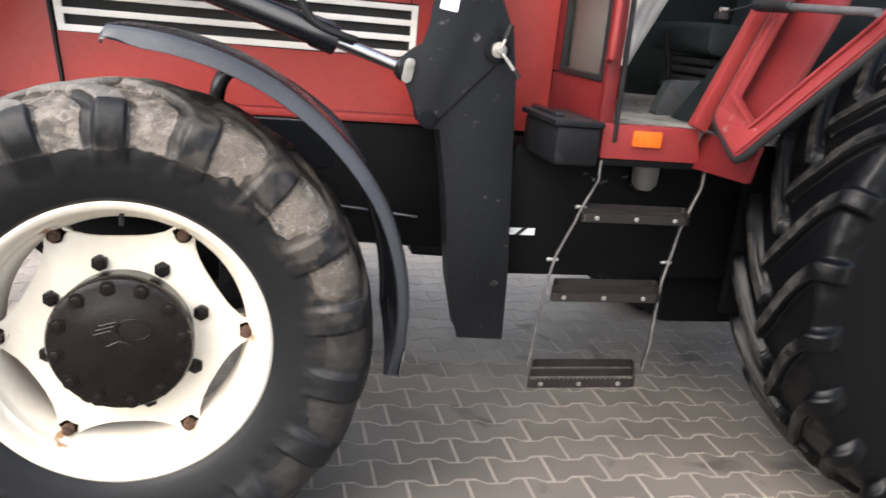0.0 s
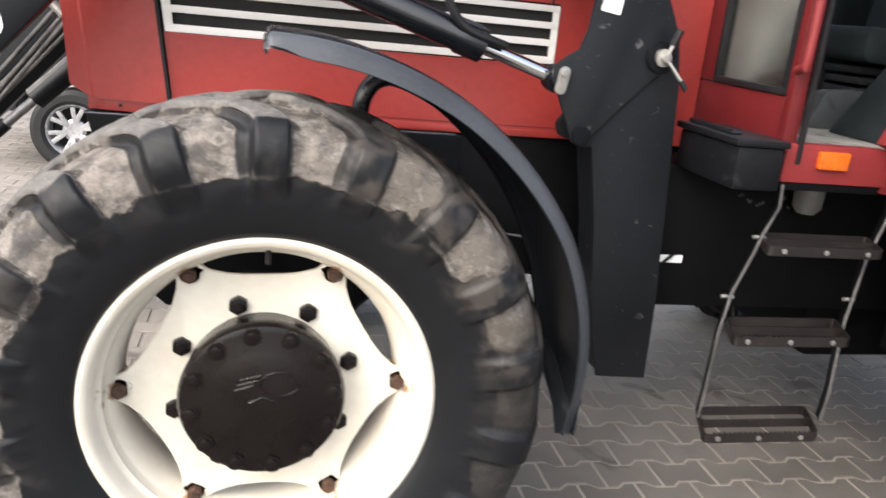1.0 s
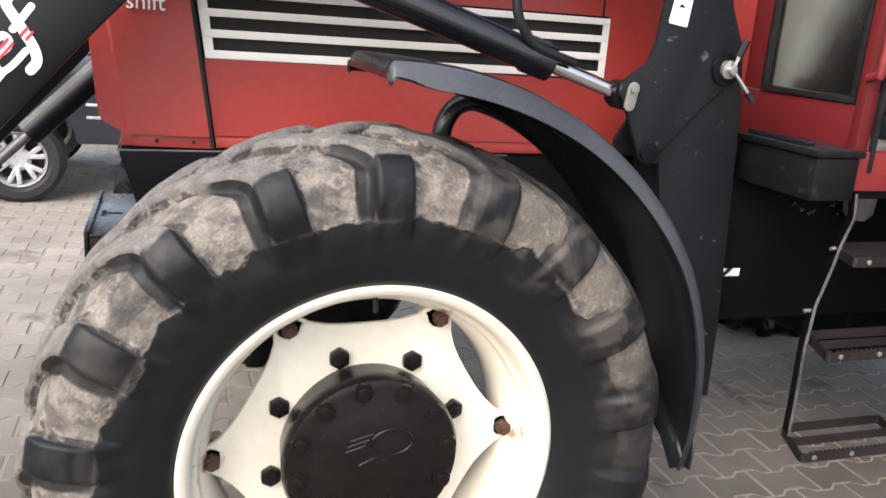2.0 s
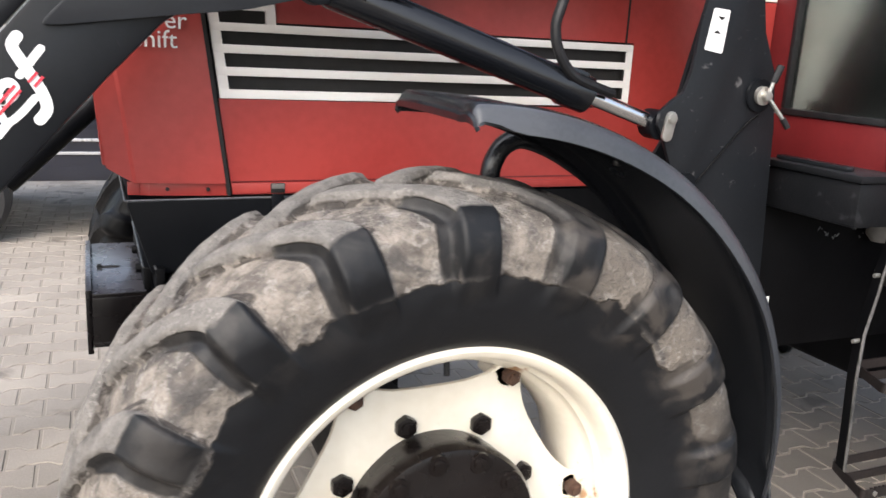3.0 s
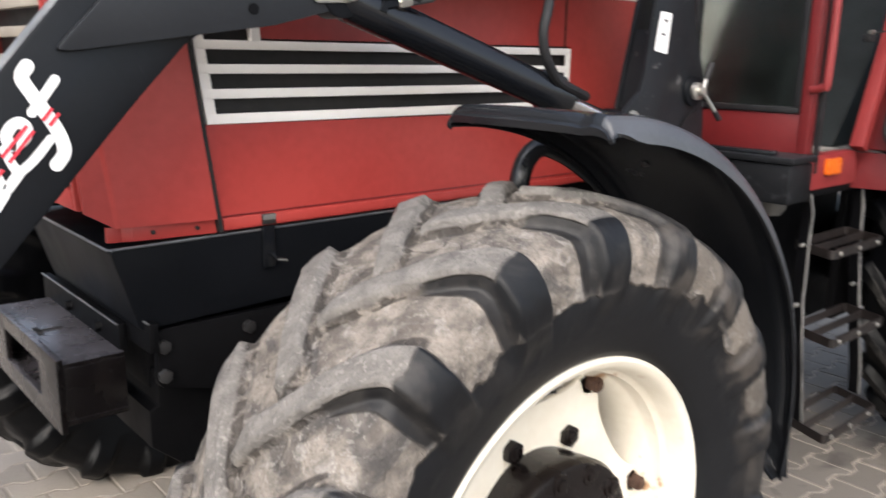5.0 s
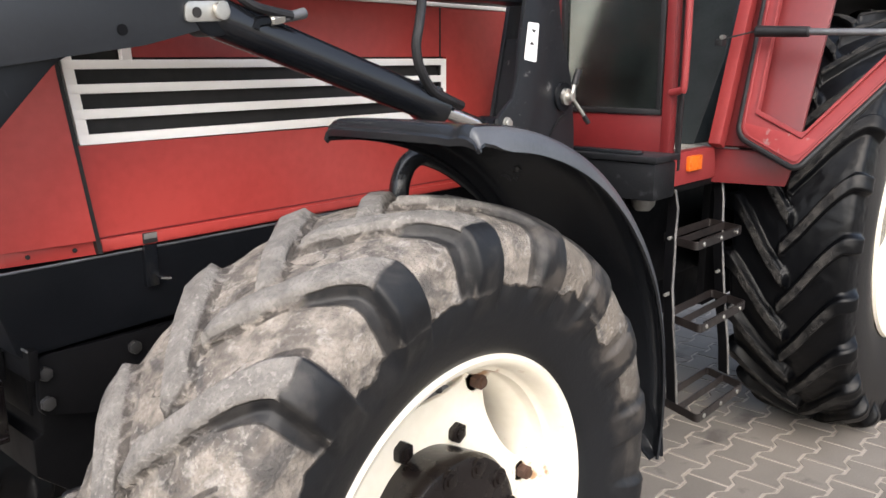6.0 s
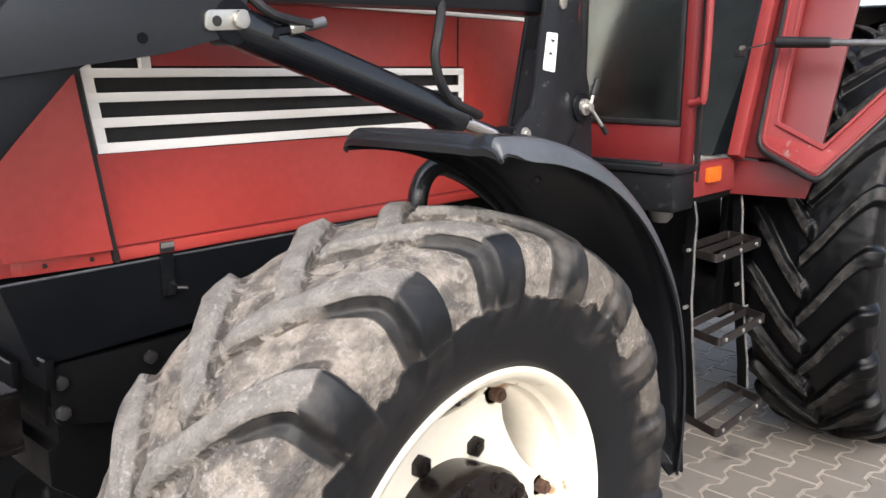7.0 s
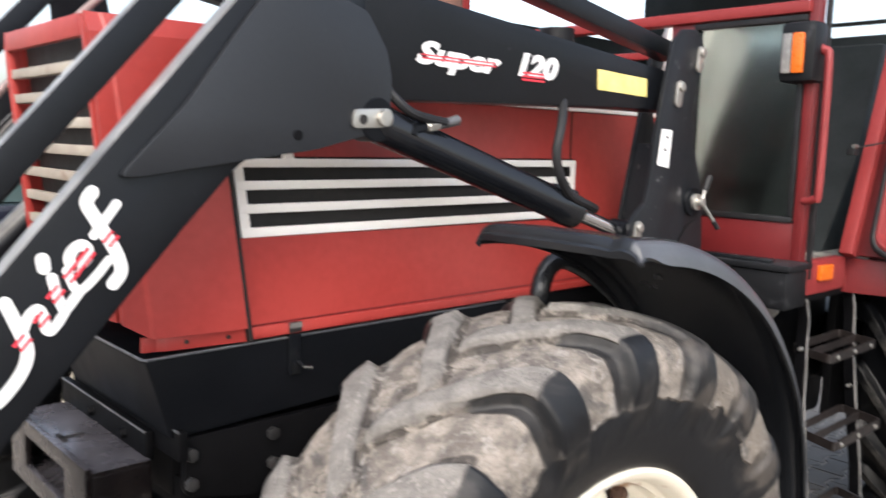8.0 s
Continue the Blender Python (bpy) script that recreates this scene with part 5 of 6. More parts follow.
# darker red painted in against the bright sky light on this slope
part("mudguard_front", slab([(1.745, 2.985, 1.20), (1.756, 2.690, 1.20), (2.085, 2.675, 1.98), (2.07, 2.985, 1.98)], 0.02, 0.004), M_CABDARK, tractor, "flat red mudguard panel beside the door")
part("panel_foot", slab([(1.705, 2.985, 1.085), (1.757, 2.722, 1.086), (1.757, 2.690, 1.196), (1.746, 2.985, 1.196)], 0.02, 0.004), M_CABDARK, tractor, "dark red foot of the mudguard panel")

# toolbox beside the cab
bm = box(1.226, 1.366, 2.922, 3.24, 1.075, 1.190, 0.012)
toolbox = part("toolbox", bm, M_BOX, tractor, "black plastic toolbox beside the cab steps")
bm = box(1.214, 1.371, 2.912, 3.25, 1.191, 1.210, 0.006)
part("lid", bm, M_BOX, toolbox)
part("lid_handle", box(1.235, 1.265, 2.98, 3.22, 1.210, 1.224, 0.006), M_PLASTIC, toolbox)
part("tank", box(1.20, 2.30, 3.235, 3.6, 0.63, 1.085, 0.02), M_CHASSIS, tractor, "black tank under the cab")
rng = random.Random(5)
for n in range(13):
    x, z = 1.455 + 0.012 * n + (0.05 if n > 7 else 0) + rng.uniform(-0.006, 0.006), 0.985 + rng.uniform(-0.012, 0.016) - 0.001 * n
    dx, dz = rng.uniform(0.002, 0.010), rng.uniform(-0.010, 0.012)
    part("paint_scuff", bar((x, 3.2345, z), (x + dx, 3.2345, z + dz), 0.002, 0.0028 + 0.001 * (n % 2), 0), M_GREYTRIM, tractor, "pale scuff on the black tank")
hazard = part("hazard_sticker", box(1.17, 1.305, 3.2325, 3.2345, 0.776, 0.800, 0), M_STICKER, tractor, "white sticker with a black diagonal stripe")
part("diagonal_stripe", prism([(1.232, 0.775), (1.250, 0.775), (1.278, 0.801), (1.260, 0.801)], 3.2305, 3.2322, 0), M_DARK, hazard)
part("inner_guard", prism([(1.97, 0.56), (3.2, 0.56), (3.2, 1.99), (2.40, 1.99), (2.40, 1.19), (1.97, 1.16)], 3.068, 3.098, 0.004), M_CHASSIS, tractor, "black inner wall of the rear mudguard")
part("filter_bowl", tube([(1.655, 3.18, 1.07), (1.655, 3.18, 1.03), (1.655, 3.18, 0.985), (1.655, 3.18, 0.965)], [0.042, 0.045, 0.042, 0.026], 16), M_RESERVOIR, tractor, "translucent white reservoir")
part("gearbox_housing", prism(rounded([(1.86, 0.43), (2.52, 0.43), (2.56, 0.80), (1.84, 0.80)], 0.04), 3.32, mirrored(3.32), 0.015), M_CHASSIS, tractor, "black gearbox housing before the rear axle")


def ladder():
    """Three treads of bent flat steel, set aslant between two bent side straps."""
    skew = 0.42

    def strap(pts):
        return tube(pts, 0.0042, 8)

    def blade(pts):
        """The flat of a strap, set edge-on behind its worn front edge."""
        bm = bmesh.new()
        rows = [[bm.verts.new((x + dx + skew * dy, y + dy, z)) for dx, dy in ((-0.0025, 0.003), (0.0025, 0.003), (0.0025, 0.040), (-0.0025, 0.040))] for x, y, z in pts]
        for p, q in zip(rows, rows[1:]):
            for k in range(4):
                bm.faces.new((p[k], p[(k + 1) % 4], q[(k + 1) % 4], q[k]))
        bm.faces.new(rows[0])
        bm.faces.new(rows[-1][::-1])
        bmesh.ops.recalc_face_normals(bm, faces=bm.faces)
        return bm

    def ribbon(pts, z0, z1, thick, bm, closed=False):
        """Flat steel on edge along a line in plan; its upper edge may be notched."""
        k = len(pts)
        sides = []
        for i, (x, y) in enumerate(pts):
            x0, y0 = pts[i - 1] if closed or i else pts[0]
            x1, y1 = pts[(i + 1) % k] if closed or i < k - 1 else pts[-1]
            d = Vector((x1 - x0, y1 - y0)).normalized()
            n = Vector((-d.y, d.x)) * thick / 2
            sides.append([bm.verts.new(v) for v in ((x + n.x, y + n.y, z0), (x - n.x, y - n.y, z0), (x - n.x, y - n.y, z1), (x + n.x, y + n.y, z1))])
        for i in range(k if closed else k - 1):
            p, q = sides[i], sides[(i + 1) % k]
            for e in range(4):
                bm.faces.new((p[e], p[(e + 1) % 4], q[(e + 1) % 4], q[e]))
        if not closed:
            bm.faces.new(sides[0])
            bm.faces.new(sides[-1][::-1])

    front_line = [(1.378, 2.926, 1.096), (1.372, 2.911, 1.037), (1.328, 2.893, 0.966), (1.300, 2.878, 0.911), (1.246, 2.853, 0.817), (1.225, 2.836, 0.752), (1.214, 2.828, 0.712), (1.192, 2.801, 0.581), (1.176, 2.784, 0.489)]
    rear_line = [(1.724, 2.923, 1.084), (1.712, 2.909, 1.028), (1.679, 2.893, 0.967), (1.648, 2.877, 0.906), (1.618, 2.854, 0.817), (1.592, 2.835, 0.748), (1.580, 2.818, 0.664), (1.566, 2.796, 0.557), (1.546, 2.781, 0.474)]
    lad = part("boarding_steps", strap(front_line), M_STRAP, tractor, "brown-black steel boarding steps with three treads")
    part("strap_edge", strap(rear_line), M_STRAP, lad)
    part("side_strap", blade(front_line), M_CHASSIS, lad)
    part("side_strap", blade(rear_line), M_CHASSIS, lad)
    for x0, x1, y0, y1, z, bolts in ((1.292, 1.632, 2.806, 2.945, 0.947, (1.337, 1.4605, 1.584)), (1.203, 1.540, 2.740, 2.880, 0.725, (1.241, 1.364, 1.488)), (1.155, 1.488, 2.708, 2.856, 0.469, (1.193, 1.311, 1.435))):
        def at(x, y):
            return (x + skew * (y - y0), y)
        bm = bmesh.new()
        ring = rounded([at(x0, y0), at(x1, y0), at(x1, y1), at(x0, y1)], 0.018, 5)
        ribbon(ring, z - 0.013, z + 0.012, 0.004, bm, True)
        mid = (y0 + y1) / 2 + 0.004
        ribbon([at(x0 + 0.002, mid), at(x1 - 0.002, mid)], z - 0.012, z + 0.011, 0.004, bm)
        n = 20
        for k in range(n):
            xx = x0 + 0.02 + (x1 - x0 - 0.04) * (k + 0.25) / n
            box(xx, xx + (x1 - x0) / n * 0.45, y0 - 0.002, y0 + 0.002, z + 0.012, z + 0.0165, 0, bm)
        bmesh.ops.recalc_face_normals(bm, faces=bm.faces)
        tread = part("tread", bm, M_STEP, lad, "folded steel tread with a saw-toothed edge")
        for x in bolts:
            part("bolt", disc((x, y0 - 0.002, z), 0.007, 0.004, 8, 0.001), M_STEEL, tread, "bright bolt head")
    for x, y, z in ((1.246, 2.853, 0.800), (1.618, 2.854, 0.800), (1.330, 2.893, 0.955)):
        part("strap_bolt", disc((x + 0.012, y + 0.012, z), 0.006, 0.034, 8, 0.001, axis="x"), M_STEEL, lad)
    return lad


ladder()

# ---- front loader ----
loader = thing("front_loader", (1.1, 3.22, 0), "black front loader bolted to the tractor", "loader")
PY0, PY1 = 3.165, 3.305
post_outline = [(1.050, 0.425), (1.212, 0.418), (1.206, 0.655), (1.180, 1.0), (1.158, 1.30), (1.135, 1.44), (1.085, 1.545), (1.062, 1.65), (1.085, 1.74), (1.105, 1.80), (1.095, 1.85), (1.05, 1.878), (0.99, 1.872),
                (0.945, 1.835), (0.905, 1.68), (0.880, 1.56), (0.868, 1.44), (0.850, 1.385), (0.815, 1.362), (0.785, 1.335), (0.782, 1.30), (0.80, 1.275), (0.850, 1.165), (0.862, 1.135), (0.885, 1.124), (0.925, 1.125), (0.966, 0.91), (1.004, 0.62)]


def loader_post(mirror):
    def ys(a, b):
        return (a, b) if not mirror else (mirrored(b), mirrored(a))
    f = -1 if mirror else 1
    near = PY0 if not mirror else mirrored(PY0)
    bm = bmesh.new()
    prism(post_outline, *ys(PY0, PY0 + 0.014), 0.003, bm)
    prism([(max(x + 0.012, 0.945 + 0.238 * (z - 1.362)) if z > 1.2 else x + 0.012, z) for x, z in post_outline], *ys(PY1, PY1 + 0.014), 0.003, bm)
    post = part("loader_post", bm, M_POST, loader, "black loader post of two steel plates with scuffed paint")
    low = [(1.058, 0.433), (1.205, 0.426), (1.198, 0.655), (1.170, 1.0), (1.150, 1.30), (1.12, 1.44), (1.03, 1.55), (0.998, 1.55), (0.960, 1.40), (0.935, 1.2), (0.95, 1.12), (0.974, 0.91), (1.012, 0.62)]
    part("post_core", prism(low, *ys(PY0 + 0.0145, PY1 - 0.0005), 0.0), M_POST, post)
    part("post_bolt", disc((0.886, near, 1.156), 0.027, 0.012 * f, 20, 0.004), M_BLACK, post)
    if not mirror:
        part("lock_cable", tube([(1.08, PY0 - 0.02, 1.335), (1.06, PY0 - 0.004, 1.31), (0.99, PY0 - 0.003, 1.235), (0.925, PY0 - 0.004, 1.165), (0.905, PY0 - 0.004, 1.14), (0.885, PY0 - 0.006, 1.135)], 0.0026, 8, smooth=4), M_CHASSIS, post, "thin black lock cable")
    # bright keeper plates of the pins
    for x, z, a in ((0.812, 1.300, 100), (0.980, 1.692, 100), (1.080, 1.796, 100)):
        o = []
        for k in range(20):
            t = 2 * math.pi * k / 20
            dx = 0.016 * math.cos(t) + (0.022 if math.cos(t) > 0 else -0.022)
            dz = 0.016 * math.sin(t)
            c, s = math.cos(radians(-a)), math.sin(radians(-a))
            o.append((x + dx * c - dz * s, z + dx * s + dz * c))
        keep = part("pin_keeper", prism(o, *ys(PY0 - 0.008, PY0 - 0.0005), 0.002), M_STEEL, post, "bright zinc pin keeper")
        c, s = math.cos(radians(-a)), math.sin(radians(-a))
        part("pin", disc((x - 0.02 * c, near - 0.0085 * f, z - 0.02 * s), 0.012, 0.008 * f, 16, 0.003), M_STEEL, keep)
    # locking pin with its lever
    px, pz = 1.087, 1.384
    bm = disc((px, near, pz), 0.042, 0.010 * f, 28, 0.004)
    part("pin_boss", bm, M_BLACK, post)
    bm = disc((px, near - 0.010 * f, pz), 0.024, 0.014 * f, 24, 0.004)
    lock = part("locking_pin", bm, M_STEEL, post, "bright locking pin with a lever handle")
    bm = disc((px, near - 0.020 * f, pz), 0.012, 0.022 * f, 14, 0.003)
    tube([(px + 0.012, near - 0.035 * f, pz + 0.035), (px, near - 0.035 * f, pz), (px + 0.045, near - 0.05 * f, pz - 0.055)], 0.0055, 8, bm)
    part("lever", bm, M_STEEL, lock)
    part("lever_grip", tube([(px + 0.045, near - 0.05 * f, pz - 0.055), (px + 0.062, near - 0.056 * f, pz - 0.078)], 0.008, 10), M_HOSE, lock)
    part("lever_grip", tube([(px + 0.012, near - 0.035 * f, pz + 0.035), (px + 0.026, near - 0.04 * f, pz + 0.078)], 0.010, 10), M_HOSE, lock)
    return post


post = loader_post(False)
loader_post(True)
bm = prism(rounded([(0.909, 1.592), (0.960, 1.589), (0.950, 1.483), (0.893, 1.491)], 0.006), PY0 - 0.0022, PY0 - 0.0008, 0)
sticker = part("sticker", bm, M_STICKER, post, "white sticker with two small black arrows")
part("sticker_mark", prism([(0.923, 1.573), (0.946, 1.571), (0.935, 1.563)], PY0 - 0.0032, PY0 - 0.0024, 0), M_DARK, sticker)
part("sticker_mark", prism([(0.915, 1.532), (0.938, 1.530), (0.926, 1.540)], PY0 - 0.0032, PY0 - 0.0024, 0), M_DARK, sticker)

AY0, AY1 = 3.198, 3.288
# long arm from the post to the knee, and down past the nose
rear_arm = [(0.99, 1.640), (1.02, 1.70), (0.99, 1.755), (0.92, 1.763), (0.06, 1.838), (-0.10, 1.845), (-0.10, 1.60), (-0.03, 1.618), (0.89, 1.645)]
front_arm = [(-0.26, 1.876), (-0.15, 1.80), (-0.15, 1.60), (-0.375, 1.484), (-0.48, 1.374), (-0.662, 1.172), (-0.812, 1.008), (-1.29, 0.49), (-1.36, 0.49), (-1.43, 0.55), (-1.42, 0.60), (-0.787, 1.300), (-0.594, 1.526), (-0.36, 1.795)]
gusset = [(-0.043, 1.592), (-0.040, 1.66), (-0.053, 1.714), (-0.104, 1.785), (-0.204, 1.815), (-0.27, 1.855), (-0.335, 1.780), (-0.363, 1.745), (-0.48, 1.586), (-0.578, 1.484), (-0.594, 1.464), (-0.565, 1.464), (-0.375, 1.492), (-0.22, 1.514), (-0.10, 1.545)]


def loader_arm(mirror):
    def ys(a, b):
        return (a, b) if not mirror else (mirrored(b), mirrored(a))
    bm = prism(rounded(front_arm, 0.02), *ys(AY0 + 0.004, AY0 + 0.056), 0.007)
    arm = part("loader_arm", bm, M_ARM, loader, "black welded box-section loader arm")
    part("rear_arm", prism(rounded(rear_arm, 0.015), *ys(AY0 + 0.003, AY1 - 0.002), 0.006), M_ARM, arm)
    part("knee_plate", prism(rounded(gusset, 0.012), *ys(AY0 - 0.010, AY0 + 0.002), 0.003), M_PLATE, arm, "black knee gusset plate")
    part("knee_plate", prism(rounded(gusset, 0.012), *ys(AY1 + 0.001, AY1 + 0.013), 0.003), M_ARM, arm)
    # raised light edge along the upper face
    f = -1 if mirror else 1
    near = (AY0 - 0.010) if not mirror else mirrored(AY0 - 0.010)
    part("knee_hole", disc((-0.262, near, 1.540), 0.010, 0.0015 * f, 16, 0), M_CHASSIS, arm)
    return arm


arm = loader_arm(False)
loader_arm(True)
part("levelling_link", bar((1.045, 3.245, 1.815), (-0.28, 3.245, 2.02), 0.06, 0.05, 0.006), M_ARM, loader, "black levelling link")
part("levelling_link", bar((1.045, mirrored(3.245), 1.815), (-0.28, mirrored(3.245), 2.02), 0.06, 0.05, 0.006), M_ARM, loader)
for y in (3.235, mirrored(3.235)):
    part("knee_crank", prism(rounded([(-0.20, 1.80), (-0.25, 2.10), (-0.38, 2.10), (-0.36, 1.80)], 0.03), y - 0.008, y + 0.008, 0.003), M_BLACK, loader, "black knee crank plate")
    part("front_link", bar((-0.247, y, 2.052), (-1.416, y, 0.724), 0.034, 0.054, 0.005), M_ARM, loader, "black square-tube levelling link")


def lift_cylinder(mirror):
    def yy(v):
        return mirrored(v) if mirror else v
    p, q = Vector((-0.075, yy(3.215), 1.576)), Vector((0.812, yy(3.215), 1.300))
    d = (q - p).normalized()
    prof = [(0.0, 0.030), (0.03, 0.041), (0.62, 0.041), (0.63, 0.046), (0.70, 0.046), (0.706, 0.030)]
    pts, rad = [], []
    for s, r in prof:
        pts.append(p + d * s)
        rad.append(r)
    cyl = part("lift_cylinder", tube(pts, rad, 32), M_BLACKGLOSS, loader, "glossy black hydraulic lift cylinder", smooth=40)
    part("piston_rod", tube([p + d * 0.70, q - d * 0.035], 0.020, 24), M_CHROME, cyl, "bright chrome piston rod")
    part("rod_eye", disc(q + Vector((0, 0.03, 0)), 0.038, 0.06, 24, 0.006), M_BLACK, cyl)
    part("base_eye", disc(p + Vector((0, 0.03, 0)), 0.044, 0.06, 24, 0.006), M_BLACK, cyl)
    f = -1 if mirror else 1
    k = Vector((-0.112, yy(AY0 - 0.012), 1.571))
    o = rounded([(-0.142, 1.556), (-0.046, 1.562), (-0.043, 1.600), (-0.138, 1.594)], 0.014)
    y0, y1 = sorted((yy(AY0 - 0.017), yy(AY0 - 0.0105)))
    keeper = part("pin_keeper", prism(o, y0, y1, 0.002), M_STEEL, cyl, "bright zinc pin keeper")
    part("pin", disc((-0.066, yy(AY0 - 0.017), 1.580), 0.017, 0.012 * f, 20, 0.004), M_STEEL, keeper)
    part("slot", disc((-0.116, yy(AY0 - 0.017), 1.575), 0.010, 0.0012 * f, 16, 0), M_DARK, keeper)
    # hose fittings and hoses
    part("elbow", tube([(x, yy(3.180), z) for x, z in ((0.010, 1.548), (0.014, 1.560), (0.050, 1.566))], [0.013, 0.013, 0.010], 6), M_BLACK, cyl, "black hose elbow")
    part("hose_fitting", tube([(x, yy(3.176), z) for x, z in ((0.046, 1.565), (0.050, 1.566), (0.076, 1.571), (0.080, 1.572))], [0.008, 0.0115, 0.0115, 0.008], 6), M_STEEL, cyl, "bright hose nut")
    part("hose_sleeve", tube([(x, yy(3.176), z) for x, z in ((0.078, 1.571), (0.100, 1.576), (0.134, 1.584))], [0.009, 0.0105, 0.0115], 12), M_TUBE, cyl, "dull crimped hose sleeve")
    part("hose", tube([(x, yy(y), z) for x, y, z in ((-0.050, 3.222, 1.668), (-0.030, 3.196, 1.626), (0.005, 3.178, 1.594), (0.050, 3.174, 1.583), (0.098, 3.174, 1.577))], 0.0105, 10, smooth=5), M_HOSE, cyl)
    part("hose", tube([(x, yy(y), z) for x, y, z in ((0.540, 3.225, 1.668), (0.518, 3.200, 1.628), (0.487, 3.180, 1.572), (0.474, 3.178, 1.522), (0.486, 3.176, 1.468), (0.530, 3.174, 1.414), (0.600, 3.176, 1.388), (0.650, 3.186, 1.375))], 0.0125, 10, smooth=6), M_HOSE, cyl, "black rubber hydraulic hose")
    collar = p + d * 0.655
    part("port_block", bar(collar + Vector((-0.045, 0, 0.042)), collar + Vector((0.035, 0, 0.020)), 0.050, 0.040, 0.008), M_BLACKGLOSS, cyl)
    return cyl


lift_cylinder(False)
lift_cylinder(True)


for a, e in (((-0.92, 0.935), (-0.492, 1.477)), ((-0.92, 0.967), (-0.489, 1.513)), ((-0.92, 1.025), (-0.486, 1.556))):
    part("hydraulic_pipe", tube([(a[0], 4.170, a[1]), (e[0], 4.170, e[1]), (e[0] + 0.12, 4.170, e[1] + 0.12)], 0.0085, 10), M_STRAP, loader, "thin dark steel hydraulic pipe")
part("pipe_coupling", tube([(-0.695, 4.160, 1.350), (-0.672, 4.160, 1.328), (-0.648, 4.160, 1.305)], 0.017, 10), M_STEEL, loader, "bright pipe coupling")

part("bent_pipe", tube([(-0.22, 4.05, 1.955), (-0.334, 4.05, 1.848), (-0.433, 4.05, 1.748), (-0.536, 4.05, 1.634), (-0.68, 4.07, 1.46), (-0.72, 4.15, 1.40)], 0.0095, 10, smooth=4), M_PIPE, loader, "faded pinkish hydraulic pipe")
# tilt cylinder and pipes under the far arm
tilt = part("tilt_cylinder", tube([(-0.40, 4.20, 1.35), (-0.76, 4.20, 1.005)], 0.042, 20), M_ARM, loader, "black tilt cylinder with a bright rod")
part("piston_rod", tube([(-0.76, 4.20, 1.005), (-0.86, 4.20, 0.910)], 0.017, 16), M_TUBE, tilt)
part("rod_end", tube([(-0.86, 4.20, 0.910), (-1.02, 4.20, 0.758)], 0.024, 16), M_BLACK, tilt)
for off in (0.05, 0.085):
    part("hydraulic_pipe", tube([(-0.50 - off * 0.3, 4.172, 1.34 + off), (-1.15 - off * 0.3, 4.172, 0.62 + off)], 0.007, 8), M_STRAP, loader)

# lettering on the arms


def words(name, text, size, at, rot, mat, parent, label="", shear=0.0, depth=0.0006, wide=1.0, bold=0.0):
    cu = bpy.data.curves.new(name, "FONT")
    cu.body, cu.size, cu.shear, cu.extrude, cu.resolution_u = text, size, shear, depth, 3
    cu.offset = bold
    tmp = new(name, cu)
    me = bpy.data.meshes.new_from_object(tmp.evaluated_get(bpy.context.evaluated_depsgraph_get()))
    bpy.data.objects.remove(tmp)
    me.materials.clear()
    me.materials.append(mat)
    me.transform(pose(*at, *rot) @ Matrix.Diagonal((wide, 1, 1, 1)))
    ob = new(name, me)
    place(ob, parent, (0, 0, 0))
    if label:
        tagged(ob, label)
    return ob


words("lettering", "Super", 0.064, (0.031, AY0 + 0.001, 1.701), (90, 1.5, 0), M_STICKER, arm, "white slanting lettering with red stripes", shear=0.30, wide=1.60, bold=0.0028)
words("lettering", "120", 0.070, (0.334, AY0 + 0.001, 1.700), (90, 1.5, 0), M_STICKER, arm, "white slanting figures", shear=0.25, wide=1.38, bold=0.0034)
for z in (1.7085, 1.7155):
    part("red_stripe", box(0.045, 0.270, AY0 - 0.0008, AY0 + 0.0002, z, z + 0.0032, 0), M_LOGORED, arm)
for z in (1.686, 1.694, 1.702):
    part("red_stripe", box(0.360, 0.440, AY0 - 0.0008, AY0 + 0.0002, z, z + 0.0045, 0), M_LOGORED, arm)


